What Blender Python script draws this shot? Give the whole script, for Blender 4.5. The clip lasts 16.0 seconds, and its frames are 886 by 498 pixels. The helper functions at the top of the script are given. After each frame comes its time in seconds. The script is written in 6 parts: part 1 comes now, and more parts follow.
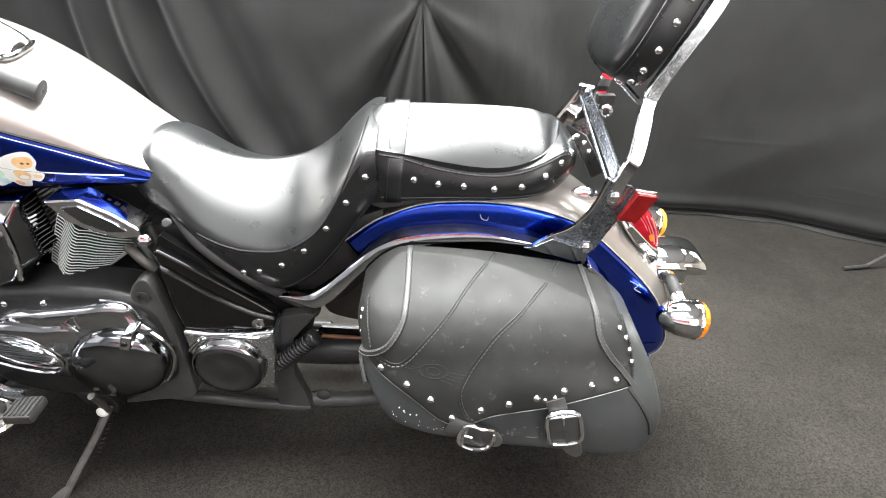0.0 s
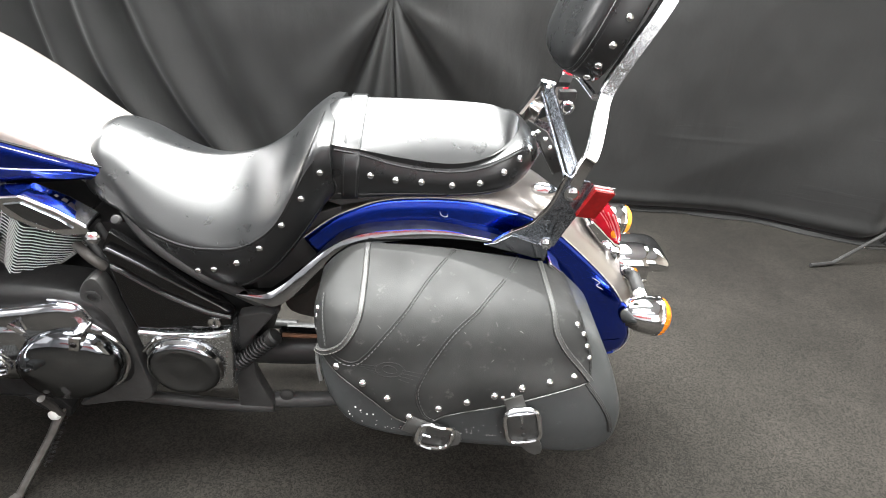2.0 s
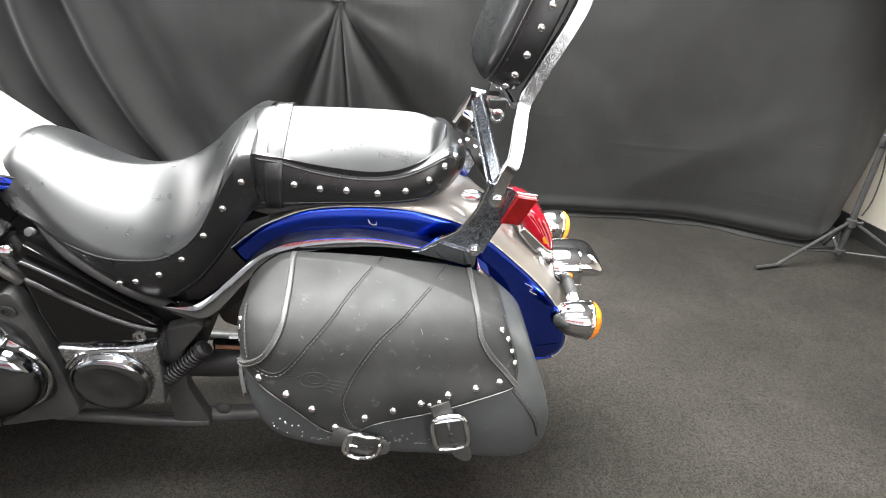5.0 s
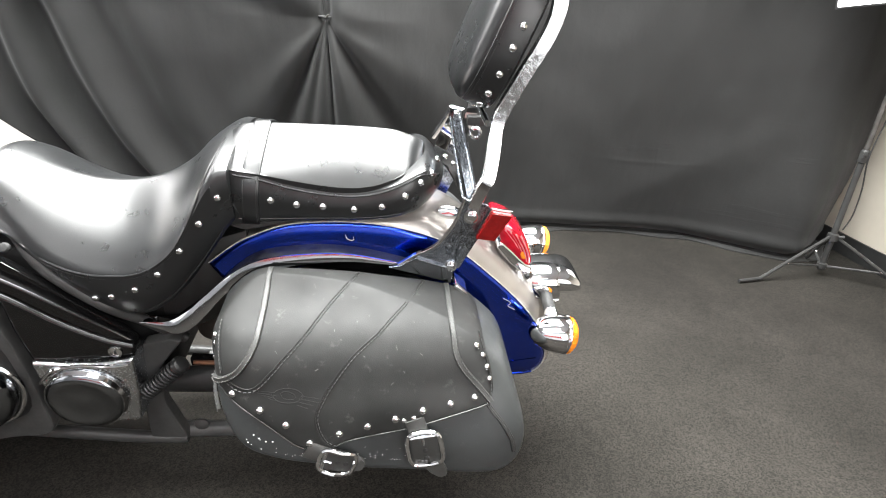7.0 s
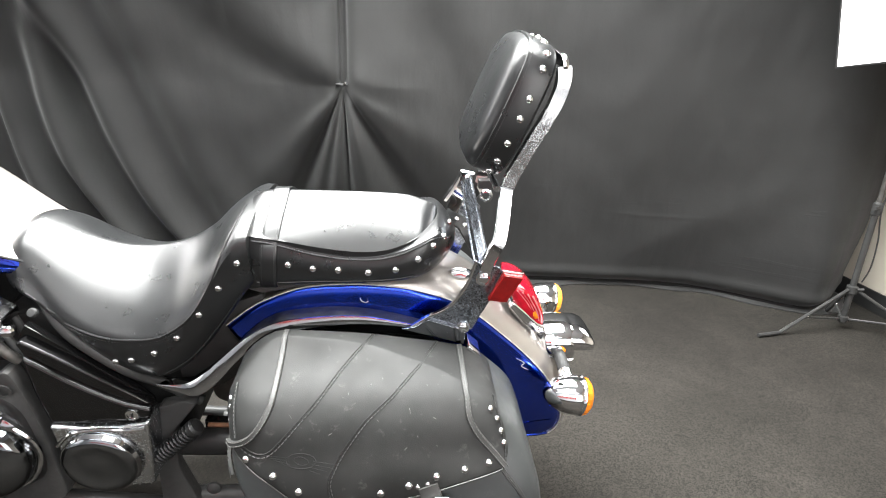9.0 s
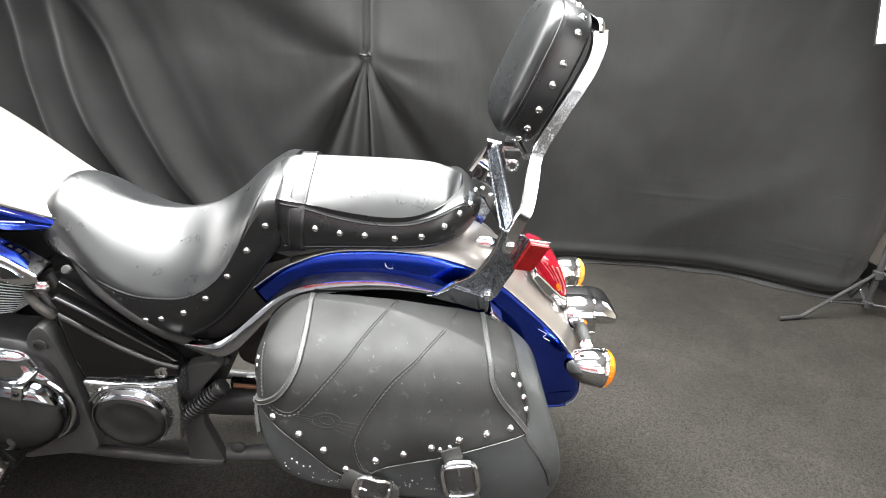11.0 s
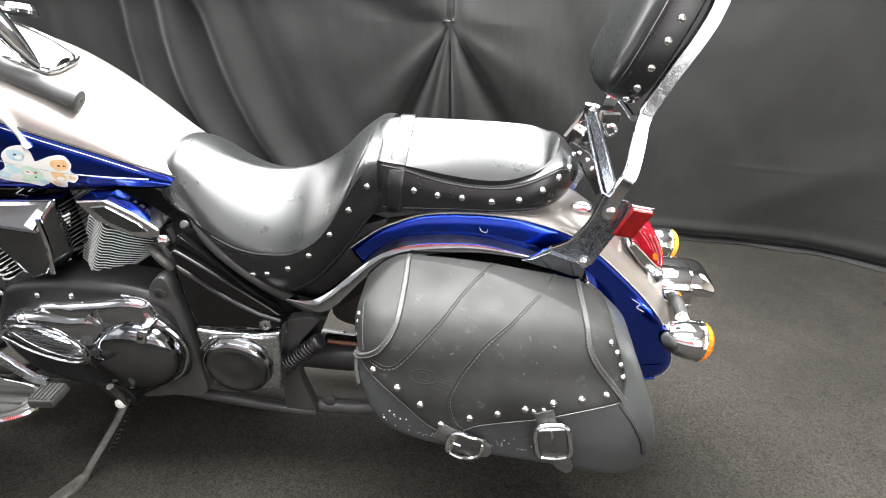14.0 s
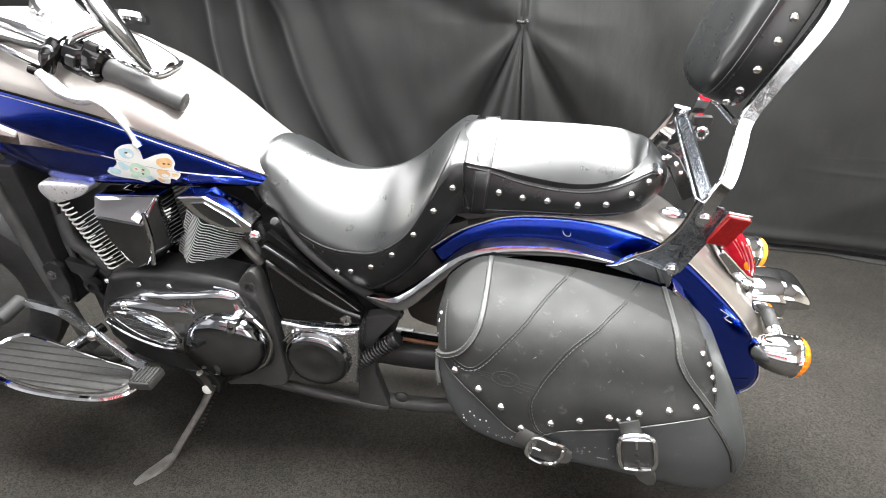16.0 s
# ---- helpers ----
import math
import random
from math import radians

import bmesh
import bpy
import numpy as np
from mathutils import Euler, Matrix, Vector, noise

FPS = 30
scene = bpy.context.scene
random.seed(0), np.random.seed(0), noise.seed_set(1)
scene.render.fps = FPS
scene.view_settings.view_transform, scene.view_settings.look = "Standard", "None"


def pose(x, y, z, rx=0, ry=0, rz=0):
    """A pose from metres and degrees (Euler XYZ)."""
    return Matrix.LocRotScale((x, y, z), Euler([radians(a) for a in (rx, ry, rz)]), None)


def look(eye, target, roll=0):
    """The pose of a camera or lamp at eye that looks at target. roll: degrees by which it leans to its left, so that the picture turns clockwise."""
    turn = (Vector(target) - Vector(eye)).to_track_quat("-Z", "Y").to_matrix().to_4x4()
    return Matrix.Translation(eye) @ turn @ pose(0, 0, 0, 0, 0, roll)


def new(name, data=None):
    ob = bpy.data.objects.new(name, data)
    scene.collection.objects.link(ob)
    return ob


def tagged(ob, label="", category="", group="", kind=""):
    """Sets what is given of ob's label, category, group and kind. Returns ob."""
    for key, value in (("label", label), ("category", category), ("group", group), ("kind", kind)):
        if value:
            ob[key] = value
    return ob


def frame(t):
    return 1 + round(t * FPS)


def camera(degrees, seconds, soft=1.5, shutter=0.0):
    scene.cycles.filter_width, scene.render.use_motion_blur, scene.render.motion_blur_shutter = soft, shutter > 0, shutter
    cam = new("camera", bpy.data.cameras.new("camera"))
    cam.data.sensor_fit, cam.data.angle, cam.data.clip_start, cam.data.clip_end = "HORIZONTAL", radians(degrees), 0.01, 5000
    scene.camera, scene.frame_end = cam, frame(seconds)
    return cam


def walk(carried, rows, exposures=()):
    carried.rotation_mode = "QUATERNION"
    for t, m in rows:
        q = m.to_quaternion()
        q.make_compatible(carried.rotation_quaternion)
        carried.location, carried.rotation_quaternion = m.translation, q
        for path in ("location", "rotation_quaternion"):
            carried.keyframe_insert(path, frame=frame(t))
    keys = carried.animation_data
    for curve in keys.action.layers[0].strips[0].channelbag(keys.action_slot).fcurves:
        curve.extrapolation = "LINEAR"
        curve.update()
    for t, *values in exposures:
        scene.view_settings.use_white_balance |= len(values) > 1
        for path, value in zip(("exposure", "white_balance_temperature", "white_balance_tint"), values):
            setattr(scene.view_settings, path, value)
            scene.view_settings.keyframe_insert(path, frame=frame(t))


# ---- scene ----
cam = camera(80.0, 16.0, soft=1.0)
PATH = [
    (0, (-0.003, -0.05, 1.04), (0.036, 1.73, 0.129), 1.6),
    (0.5, (0.008, -0.051, 1.037), (0.064, 1.732, 0.131), 2.1),
    (1, (0.021, -0.049, 1.033), (0.087, 1.734, 0.129), 2.7),
    (1.5, (0.031, -0.048, 1.031), (0.108, 1.734, 0.127), 2.8),
    (2, (0.045, -0.043, 1.032), (0.143, 1.734, 0.121), 2.3),
    (2.5, (0.064, -0.043, 1.034), (0.173, 1.735, 0.124), 2.2),
    (3, (0.078, -0.04, 1.035), (0.21, 1.735, 0.123), 2.4),
    (3.5, (0.093, -0.042, 1.033), (0.24, 1.735, 0.127), 2.5),
    (4, (0.106, -0.044, 1.034), (0.267, 1.735, 0.134), 2.4),
    (6.5, (0.161, -0.058, 1.039), (0.379, 1.739, 0.188), 3.4),
    (7, (0.164, -0.057, 1.046), (0.378, 1.746, 0.208), 3.1),
    (7.5, (0.167, -0.057, 1.053), (0.376, 1.771, 0.269), 2.4),
    (8, (0.168, -0.064, 1.064), (0.355, 1.788, 0.333), 2.0),
    (8.5, (0.165, -0.064, 1.071), (0.337, 1.809, 0.392), 1.8),
    (8.7, (0.166, -0.065, 1.073), (0.333, 1.815, 0.412), 1.8),
    (11, (0.143, -0.074, 1.048), (0.252, 1.785, 0.316), 2.7),
    (11.5, (0.138, -0.074, 1.042), (0.219, 1.767, 0.264), 2.5),
    (12, (0.128, -0.08, 1.032), (0.181, 1.755, 0.238), 2.3),
    (12.5, (0.12, -0.081, 1.028), (0.137, 1.748, 0.22), 2.2),
    (13, (0.11, -0.082, 1.027), (0.088, 1.742, 0.207), 1.9),
    (13.5, (0.093, -0.084, 1.028), (0.027, 1.736, 0.202), 1.7),
    (14, (0.078, -0.085, 1.026), (-0.039, 1.732, 0.2), 1.5),
    (14.5, (0.062, -0.088, 1.027), (-0.101, 1.725, 0.199), 1.4),
    (15, (0.048, -0.09, 1.026), (-0.165, 1.718, 0.198), 1.0),
    (15.5, (0.033, -0.092, 1.028), (-0.228, 1.709, 0.197), 0.7),
    (16, (0.018, -0.094, 1.029), (-0.289, 1.7, 0.2), 0.6),
]
walk(cam, [(t, look(eye, target, roll)) for t, eye, target, roll in PATH])

# ---- light ----
world = bpy.data.worlds.new("world")
scene.world = world
world.use_nodes = True
world.node_tree.nodes["Background"].inputs[0].default_value = (0.5, 0.5, 0.52, 1)
world.node_tree.nodes["Background"].inputs[1].default_value = 0.018


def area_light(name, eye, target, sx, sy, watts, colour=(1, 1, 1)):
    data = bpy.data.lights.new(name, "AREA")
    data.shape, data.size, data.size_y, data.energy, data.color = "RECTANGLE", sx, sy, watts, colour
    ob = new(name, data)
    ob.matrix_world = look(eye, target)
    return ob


area_light("overhead_light", (-0.15, 1.42, 2.68), (-0.15, 1.3, 0), 2.8, 2.0, 455, (0.985, 1.0, 0.985)).data.spread = radians(132)
# added fill, no lamp known there: brightens the south wall for chrome to mirror
area_light("south_wall_fill", (-0.4, -1.75, 2.68), (-0.4, -2.5, 0.6), 3.8, 0.7, 165, (1, 0.99, 0.985))
area_light("side_light", (1.35, -1.5, 1.05), (0.3, 0.9, 0.75), 1.0, 1.3, 32, (1, 0.99, 0.985))
area_light("camera_light", (-0.15, -0.55, 2.64), (-0.15, 0.4, 0.6), 2.3, 0.9, 32, (1, 0.99, 0.985))
area_light("left_light", (-2.7, -0.35, 1.3), (-0.3, 0.9, 0.6), 1.2, 1.2, 11, (1, 0.98, 0.98))
area_light("left_back_light", (-2.05, 1.9, 2.1), (0.3, -0.2, 0.5), 1.5, 1.2, 20, (1, 0.99, 0.985)).data.spread = radians(64)
area_light("rear_light", (1.75, 1.55, 1.5), (0.2, 0.9, 0.6), 0.5, 0.7, 12, (1, 0.99, 0.99))


# ---- materials ----
def nodes_of(name):
    m = bpy.data.materials.new(name)
    m.use_nodes = True
    t = m.node_tree
    return m, t, t.nodes["Principled BSDF"]


def noise_node(t, scale, detail=4.0, rough=0.6):
    co = t.nodes.new("ShaderNodeTexCoord")
    n = t.nodes.new("ShaderNodeTexNoise")
    n.inputs["Scale"].default_value, n.inputs["Detail"].default_value, n.inputs["Roughness"].default_value = scale, detail, rough
    t.links.new(co.outputs["Object"], n.inputs["Vector"])
    return n


def ramp(t, src, a, b, lo=0.35, hi=0.65):
    r = t.nodes.new("ShaderNodeValToRGB")
    r.color_ramp.elements[0].position, r.color_ramp.elements[1].position = lo, hi
    r.color_ramp.elements[0].color, r.color_ramp.elements[1].color = (*a, 1), (*b, 1)
    t.links.new(src, r.inputs[0])
    return r


def bump(t, bsdf, src, strength, dist=0.001, normal=None):
    b = t.nodes.new("ShaderNodeBump")
    b.inputs["Strength"].default_value, b.inputs["Distance"].default_value = strength, dist
    t.links.new(src, b.inputs["Height"])
    if normal:
        t.links.new(normal, b.inputs["Normal"])
    t.links.new(b.outputs[0], bsdf.inputs["Normal"])
    return b.outputs[0]


def surface(name, dark, light, rough=(0.4, 0.5), metal=0.0, big=6.0, fine=180.0, fine_strength=0.2, fine_dist=0.0006, coat=0.0, spec=0.5):
    """Colour varied by a broad noise, gloss by a middle one, relief by a fine one."""
    m, t, b = nodes_of(name)
    n1, n2 = noise_node(t, big), noise_node(t, big * 7)
    t.links.new(ramp(t, n1.outputs[0], dark, light).outputs[0], b.inputs["Base Color"])
    r = ramp(t, n2.outputs[0], (rough[0],) * 3, (rough[1],) * 3)
    t.links.new(r.outputs[0], b.inputs["Roughness"])
    b.inputs["Metallic"].default_value = metal
    b.inputs["Coat Weight"].default_value, b.inputs["Coat Roughness"].default_value = coat, 0.06
    b.inputs["Specular IOR Level"].default_value = spec
    if fine_strength:
        bump(t, b, noise_node(t, fine, 3).outputs[0], fine_strength, fine_dist)
    return m


def leather(name, dark, light, rough, grain=900.0, strength=0.25, marks=0.0, spec=0.5, coat=0.0, wrinkle=0.0):
    m, t, b = nodes_of(name)
    n1 = noise_node(t, 5)
    col = ramp(t, n1.outputs[0], dark, light)
    out = col.outputs[0]
    if marks:
        # pale scuffs and specks
        v = noise_node(t, 38, 6, 0.75)
        k = ramp(t, v.outputs[0], (0, 0, 0), (1, 1, 1), 0.6, 0.8)
        mix = t.nodes.new("ShaderNodeMixRGB")
        mix.inputs[2].default_value = (0.2, 0.2, 0.19, 1)
        mul = t.nodes.new("ShaderNodeMath")
        mul.operation = "MULTIPLY"
        mul.inputs[1].default_value = marks
        t.links.new(k.outputs[0], mul.inputs[0])
        t.links.new(mul.outputs[0], mix.inputs[0])
        t.links.new(out, mix.inputs[1])
        out = mix.outputs[0]
    t.links.new(out, b.inputs["Base Color"])
    r = ramp(t, noise_node(t, 22).outputs[0], (rough[0],) * 3, (rough[1],) * 3)
    t.links.new(r.outputs[0], b.inputs["Roughness"])
    co = t.nodes.new("ShaderNodeTexCoord")
    vo = t.nodes.new("ShaderNodeTexVoronoi")
    vo.inputs["Scale"].default_value = grain
    t.links.new(co.outputs["Object"], vo.inputs["Vector"])
    n = bump(t, b, vo.outputs[0], strength, 0.0004)
    bump(t, b, noise_node(t, 26, 2).outputs[0], 0.035, 0.001, n)
    if wrinkle:
        n = bump(t, b, noise_node(t, 75, 6, 0.75).outputs[0], wrinkle, 0.0012, n)
    b.inputs["Specular IOR Level"].default_value = spec
    b.inputs["Coat Weight"].default_value, b.inputs["Coat Roughness"].default_value = coat, 0.3
    return m


M = {}
M["seat"] = leather("seat_vinyl", (0.009, 0.0094, 0.0098), (0.013, 0.0136, 0.014), (0.27, 0.32), 850, 0.14, spec=0.5, wrinkle=0.04)
M["bag"] = leather("bag_leather", (0.0185, 0.0188, 0.0183), (0.0345, 0.0348, 0.0337), (0.38, 0.54), 700, 0.25, 0.36, spec=0.15, wrinkle=0.06)
M["bag_scuff"] = surface("pale_leather_scuff", (0.06, 0.06, 0.058), (0.1, 0.1, 0.095), (0.5, 0.6), 0, 60, 300, 0.05, 0.0003)
M["strap"] = leather("worn_strap_leather", (0.036, 0.036, 0.034), (0.06, 0.06, 0.057), (0.42, 0.55), 700, 0.15, 0.15)
M["bag_edge"] = leather("bag_edge_leather", (0.02, 0.0203, 0.0193), (0.033, 0.0333, 0.0315), (0.42, 0.52), 700, 0.2, 0.2)
M["bag_low"] = leather("bag_body_leather", (0.031, 0.0336, 0.034), (0.047, 0.0502, 0.0506), (0.38, 0.48), 700, 0.15, 0.3, spec=0.4)
M["alu"] = surface("polished_aluminium", (0.74, 0.74, 0.75), (0.82, 0.82, 0.82), (0.26, 0.34), 0.6, 20, 200, 0.02, 0.0004)
M["chrome"] = surface("chrome", (0.72, 0.72, 0.73), (0.8, 0.8, 0.81), (0.03, 0.07), 1.0, 9, 40, 0.025, 0.0006)
M["chrome_worn"] = surface("worn_chrome", (0.55, 0.57, 0.6), (0.72, 0.74, 0.77), (0.12, 0.24), 1.0, 30, 160, 0.04, 0.0004)
# two chromes darkened in colour, standing in for the dark surroundings they mirror
M["dark_chrome"] = surface("darkened_chrome_cover", (0.17, 0.178, 0.19), (0.25, 0.26, 0.275), (0.05, 0.11), 1.0, 12, 70, 0.06, 0.0005)
M["mid_chrome"] = surface("toned_chrome", (0.4, 0.41, 0.43), (0.52, 0.53, 0.55), (0.07, 0.15), 1.0, 14, 90, 0.05, 0.0005)
M["rose_chrome"] = surface("warm_chrome_emblem", (0.7, 0.58, 0.55), (0.82, 0.7, 0.66), (0.1, 0.2), 1.0, 20, 90, 0.03, 0.0004)
M["bracket"] = surface("brushed_worn_chrome", (0.64, 0.66, 0.68), (0.72, 0.74, 0.76), (0.17, 0.28), 1.0, 25, 130, 0.03, 0.0004)
M["blue"] = surface("blue_metallic_paint", (0.0012, 0.036, 0.46), (0.002, 0.05, 0.6), (0.16, 0.21), 1.0, 5, 2500, 0.03, 0.0002, 1.0)
M["silver"] = surface("champagne_silver_paint", (0.4, 0.372, 0.348), (0.47, 0.44, 0.412), (0.3, 0.38), 0.75, 5, 2500, 0.04, 0.0002, 0.7)
M["gloss_black"] = surface("gloss_black_plastic", (0.003, 0.003, 0.0031), (0.0055, 0.0055, 0.0057), (0.04, 0.07), 0, 7, 120, 0.02, 0.0005, 0.0, 0.5)
M["ledge"] = surface("scratched_black_ledge", (0.006, 0.006, 0.0065), (0.03, 0.03, 0.032), (0.32, 0.5), 0, 30, 220, 0.12, 0.0006, 0, 0.2)
# dark speckled colour stands in for the dim room this chrome mirrors
M["speckled"] = surface("speckled_grey_chrome", (0.1, 0.112, 0.13), (0.42, 0.45, 0.5), (0.16, 0.34), 1.0, 170, 420, 0.12, 0.0005)
M["frame"] = surface("black_frame_paint", (0.029, 0.029, 0.029), (0.048, 0.048, 0.047), (0.35, 0.5), 0, 14, 260, 0.2, 0.0006, 0, 0.35)
# frame black made lighter, the light on the down tubes put in the colour
M["down_tube"] = surface("lightened_black_paint", (0.06, 0.06, 0.06), (0.1, 0.1, 0.098), (0.3, 0.42), 0.2, 14, 260, 0.15, 0.0006)
M["cast"] = surface("black_cast_metal", (0.01, 0.01, 0.0105), (0.022, 0.022, 0.022), (0.3, 0.46), 0, 16, 420, 0.4, 0.0007, 0, 0.35)
M["worn_black"] = surface("dusty_black_paint", (0.032, 0.032, 0.032), (0.055, 0.055, 0.054), (0.34, 0.5), 0, 16, 300, 0.2, 0.0006, 0, 0.35)
M["grey_metal"] = surface("dull_grey_steel", (0.07, 0.066, 0.06), (0.15, 0.142, 0.135), (0.4, 0.55), 0.6, 18, 260, 0.25, 0.0006)
M["fin"] = surface("machined_fin_edge", (0.74, 0.74, 0.73), (0.85, 0.85, 0.84), (0.4, 0.5), 0.35, 25, 300, 0.15, 0.0004)
M["fin_black"] = surface("black_fin", (0.008, 0.008, 0.008), (0.015, 0.015, 0.015), (0.5, 0.6), 0, 20, 300, 0.2, 0.0004)
M["rubber"] = surface("black_rubber", (0.014, 0.014, 0.014), (0.028, 0.028, 0.028), (0.55, 0.72), 0, 15, 500, 0.3, 0.0006)
M["grip"] = surface("grey_grip_rubber", (0.04, 0.04, 0.041), (0.06, 0.06, 0.06), (0.5, 0.6), 0, 15, 600, 0.35, 0.0006)
M["board"] = surface("grey_footboard_rubber", (0.022, 0.021, 0.02), (0.036, 0.035, 0.033), (0.5, 0.65), 0, 18, 400, 0.3, 0.0006)
M["thread"] = surface("grey_thread", (0.065, 0.064, 0.06), (0.1, 0.098, 0.092), (0.7, 0.8), 0, 200, 900, 0.2, 0.0003)
M["seat_thread"] = surface("dark_thread", (0.03, 0.03, 0.03), (0.06, 0.06, 0.06), (0.6, 0.7), 0, 200, 900, 0.2, 0.0003)
M["stripe"] = surface("pale_pinstripe", (0.6, 0.58, 0.55), (0.7, 0.68, 0.65), (0.25, 0.3), 0.3, 9, 200, 0.02, 0.0002, 0.5)
M["sticker"] = surface("white_sticker_vinyl", (0.78, 0.79, 0.76), (0.84, 0.84, 0.82), (0.3, 0.4), 0, 30, 300, 0.05, 0.0003)
M["sticker_blue"] = surface("pale_blue_print", (0.42, 0.62, 0.7), (0.55, 0.74, 0.78), (0.3, 0.4), 0, 60, 300, 0.05, 0.0003)
M["sticker_green"] = surface("pale_green_print", (0.42, 0.66, 0.5), (0.6, 0.76, 0.62), (0.3, 0.4), 0, 60, 300, 0.05, 0.0003)
M["sticker_orange"] = surface("pale_orange_print", (0.76, 0.45, 0.2), (0.82, 0.6, 0.34), (0.3, 0.4), 0, 60, 300, 0.05, 0.0003)
M["rust"] = surface("rusty_strip", (0.12, 0.05, 0.025), (0.2, 0.09, 0.045), (0.6, 0.8), 0, 60, 300, 0.3, 0.0006)
M["tank_grey"] = surface("dusty_brown_grey_paint", (0.035, 0.031, 0.027), (0.06, 0.055, 0.048), (0.5, 0.65), 0, 14, 300, 0.2, 0.0005)
M["wall"] = surface("cream_wall_paint", (0.4, 0.365, 0.305), (0.45, 0.412, 0.35), (0.6, 0.75), 0, 2.5, 160, 0.2, 0.001)
M["room"] = surface("dark_grey_wall_paint", (0.05, 0.05, 0.05), (0.07, 0.07, 0.068), (0.7, 0.8), 0, 2.5, 160, 0.2, 0.001)
M["shop"] = surface("white_wall_paint", (0.68, 0.69, 0.71), (0.74, 0.75, 0.77), (0.7, 0.8), 0, 2.5, 160, 0.2, 0.001)
M["red_sign"] = surface("red_sign_vinyl", (0.5, 0.008, 0.012), (0.6, 0.014, 0.018), (0.4, 0.5), 0, 8, 200, 0.05, 0.0005)
M["base"] = surface("black_vinyl_baseboard", (0.012, 0.012, 0.012), (0.022, 0.022, 0.022), (0.35, 0.5), 0, 6, 120, 0.15, 0.001)
M["white_face"] = surface("white_dial_face", (0.42, 0.4, 0.36), (0.48, 0.46, 0.42), (0.4, 0.5), 0, 20, 200, 0.03, 0.0002)


def lens(name, colour, rough=0.12, ribs=900.0, relief=0.5):
    m, t, b = nodes_of(name)
    n = noise_node(t, 60)
    t.links.new(ramp(t, n.outputs[0], tuple(c * 0.7 for c in colour), colour).outputs[0], b.inputs["Base Color"])
    b.inputs["Roughness"].default_value = rough
    b.inputs["Coat Weight"].default_value = 0.8
    b.inputs["Coat Roughness"].default_value = 0.03
    b.inputs["Specular IOR Level"].default_value = 0.3
    b.inputs["Subsurface Weight"].default_value = 0.05
    b.inputs["Subsurface Radius"].default_value = (0.01, 0.004, 0.002)
    co = t.nodes.new("ShaderNodeTexCoord")
    c = t.nodes.new("ShaderNodeTexVoronoi")
    c.inputs["Scale"].default_value = ribs
    t.links.new(co.outputs["Object"], c.inputs["Vector"])
    bump(t, b, c.outputs[0], relief, 0.0006)
    return m


M["red_lens"] = lens("red_lamp_lens", (0.5, 0.005, 0.02), 0.04, 110, 0.35)
M["red_reflector"] = lens("red_reflector_lens", (0.2, 0.004, 0.004), 0.15, 420, 0.8)
M["glint_rib"] = lens("lens_glint_rib", (0.75, 0.2, 0.22), 0.1, 300, 0.3)
M["amber"] = lens("amber_lens", (0.85, 0.24, 0.01), 0.15, 330)


def carpet_material():
    m, t, b = nodes_of("dark_carpet")
    a = noise_node(t, 1.8, 8, 0.7)
    co, tuft, grey = t.nodes.new("ShaderNodeTexCoord"), t.nodes.new("ShaderNodeTexVoronoi"), t.nodes.new("ShaderNodeSeparateColor")
    tuft.inputs["Scale"].default_value = 320
    t.links.new(co.outputs["Object"], tuft.inputs["Vector"])
    t.links.new(tuft.outputs["Color"], grey.inputs[0])
    r1 = ramp(t, a.outputs[0], (0.0128, 0.0116, 0.0101), (0.0232, 0.0211, 0.0184), 0.36, 0.66)
    r2 = ramp(t, grey.outputs[0], (0.55, 0.55, 0.55), (1.6, 1.57, 1.52), 0.1, 0.9)
    mix = t.nodes.new("ShaderNodeMixRGB")
    mix.blend_type = "MULTIPLY"
    mix.inputs[0].default_value = 1
    t.links.new(r1.outputs[0], mix.inputs[1])
    t.links.new(r2.outputs[0], mix.inputs[2])
    # sparse pale lint
    v = noise_node(t, 140, 4, 0.8)
    k = ramp(t, v.outputs[0], (0, 0, 0), (1, 1, 1), 0.735, 0.76)
    mix2 = t.nodes.new("ShaderNodeMixRGB")
    mix2.inputs[2].default_value = (0.16, 0.15, 0.14, 1)
    t.links.new(k.outputs[0], mix2.inputs[0])
    t.links.new(mix.outputs[0], mix2.inputs[1])
    t.links.new(mix2.outputs[0], b.inputs["Base Color"])
    b.inputs["Roughness"].default_value = 0.95
    b.inputs["Specular IOR Level"].default_value = 0.2
    bump(t, b, grey.outputs[0], 0.1, 0.0008)
    return m


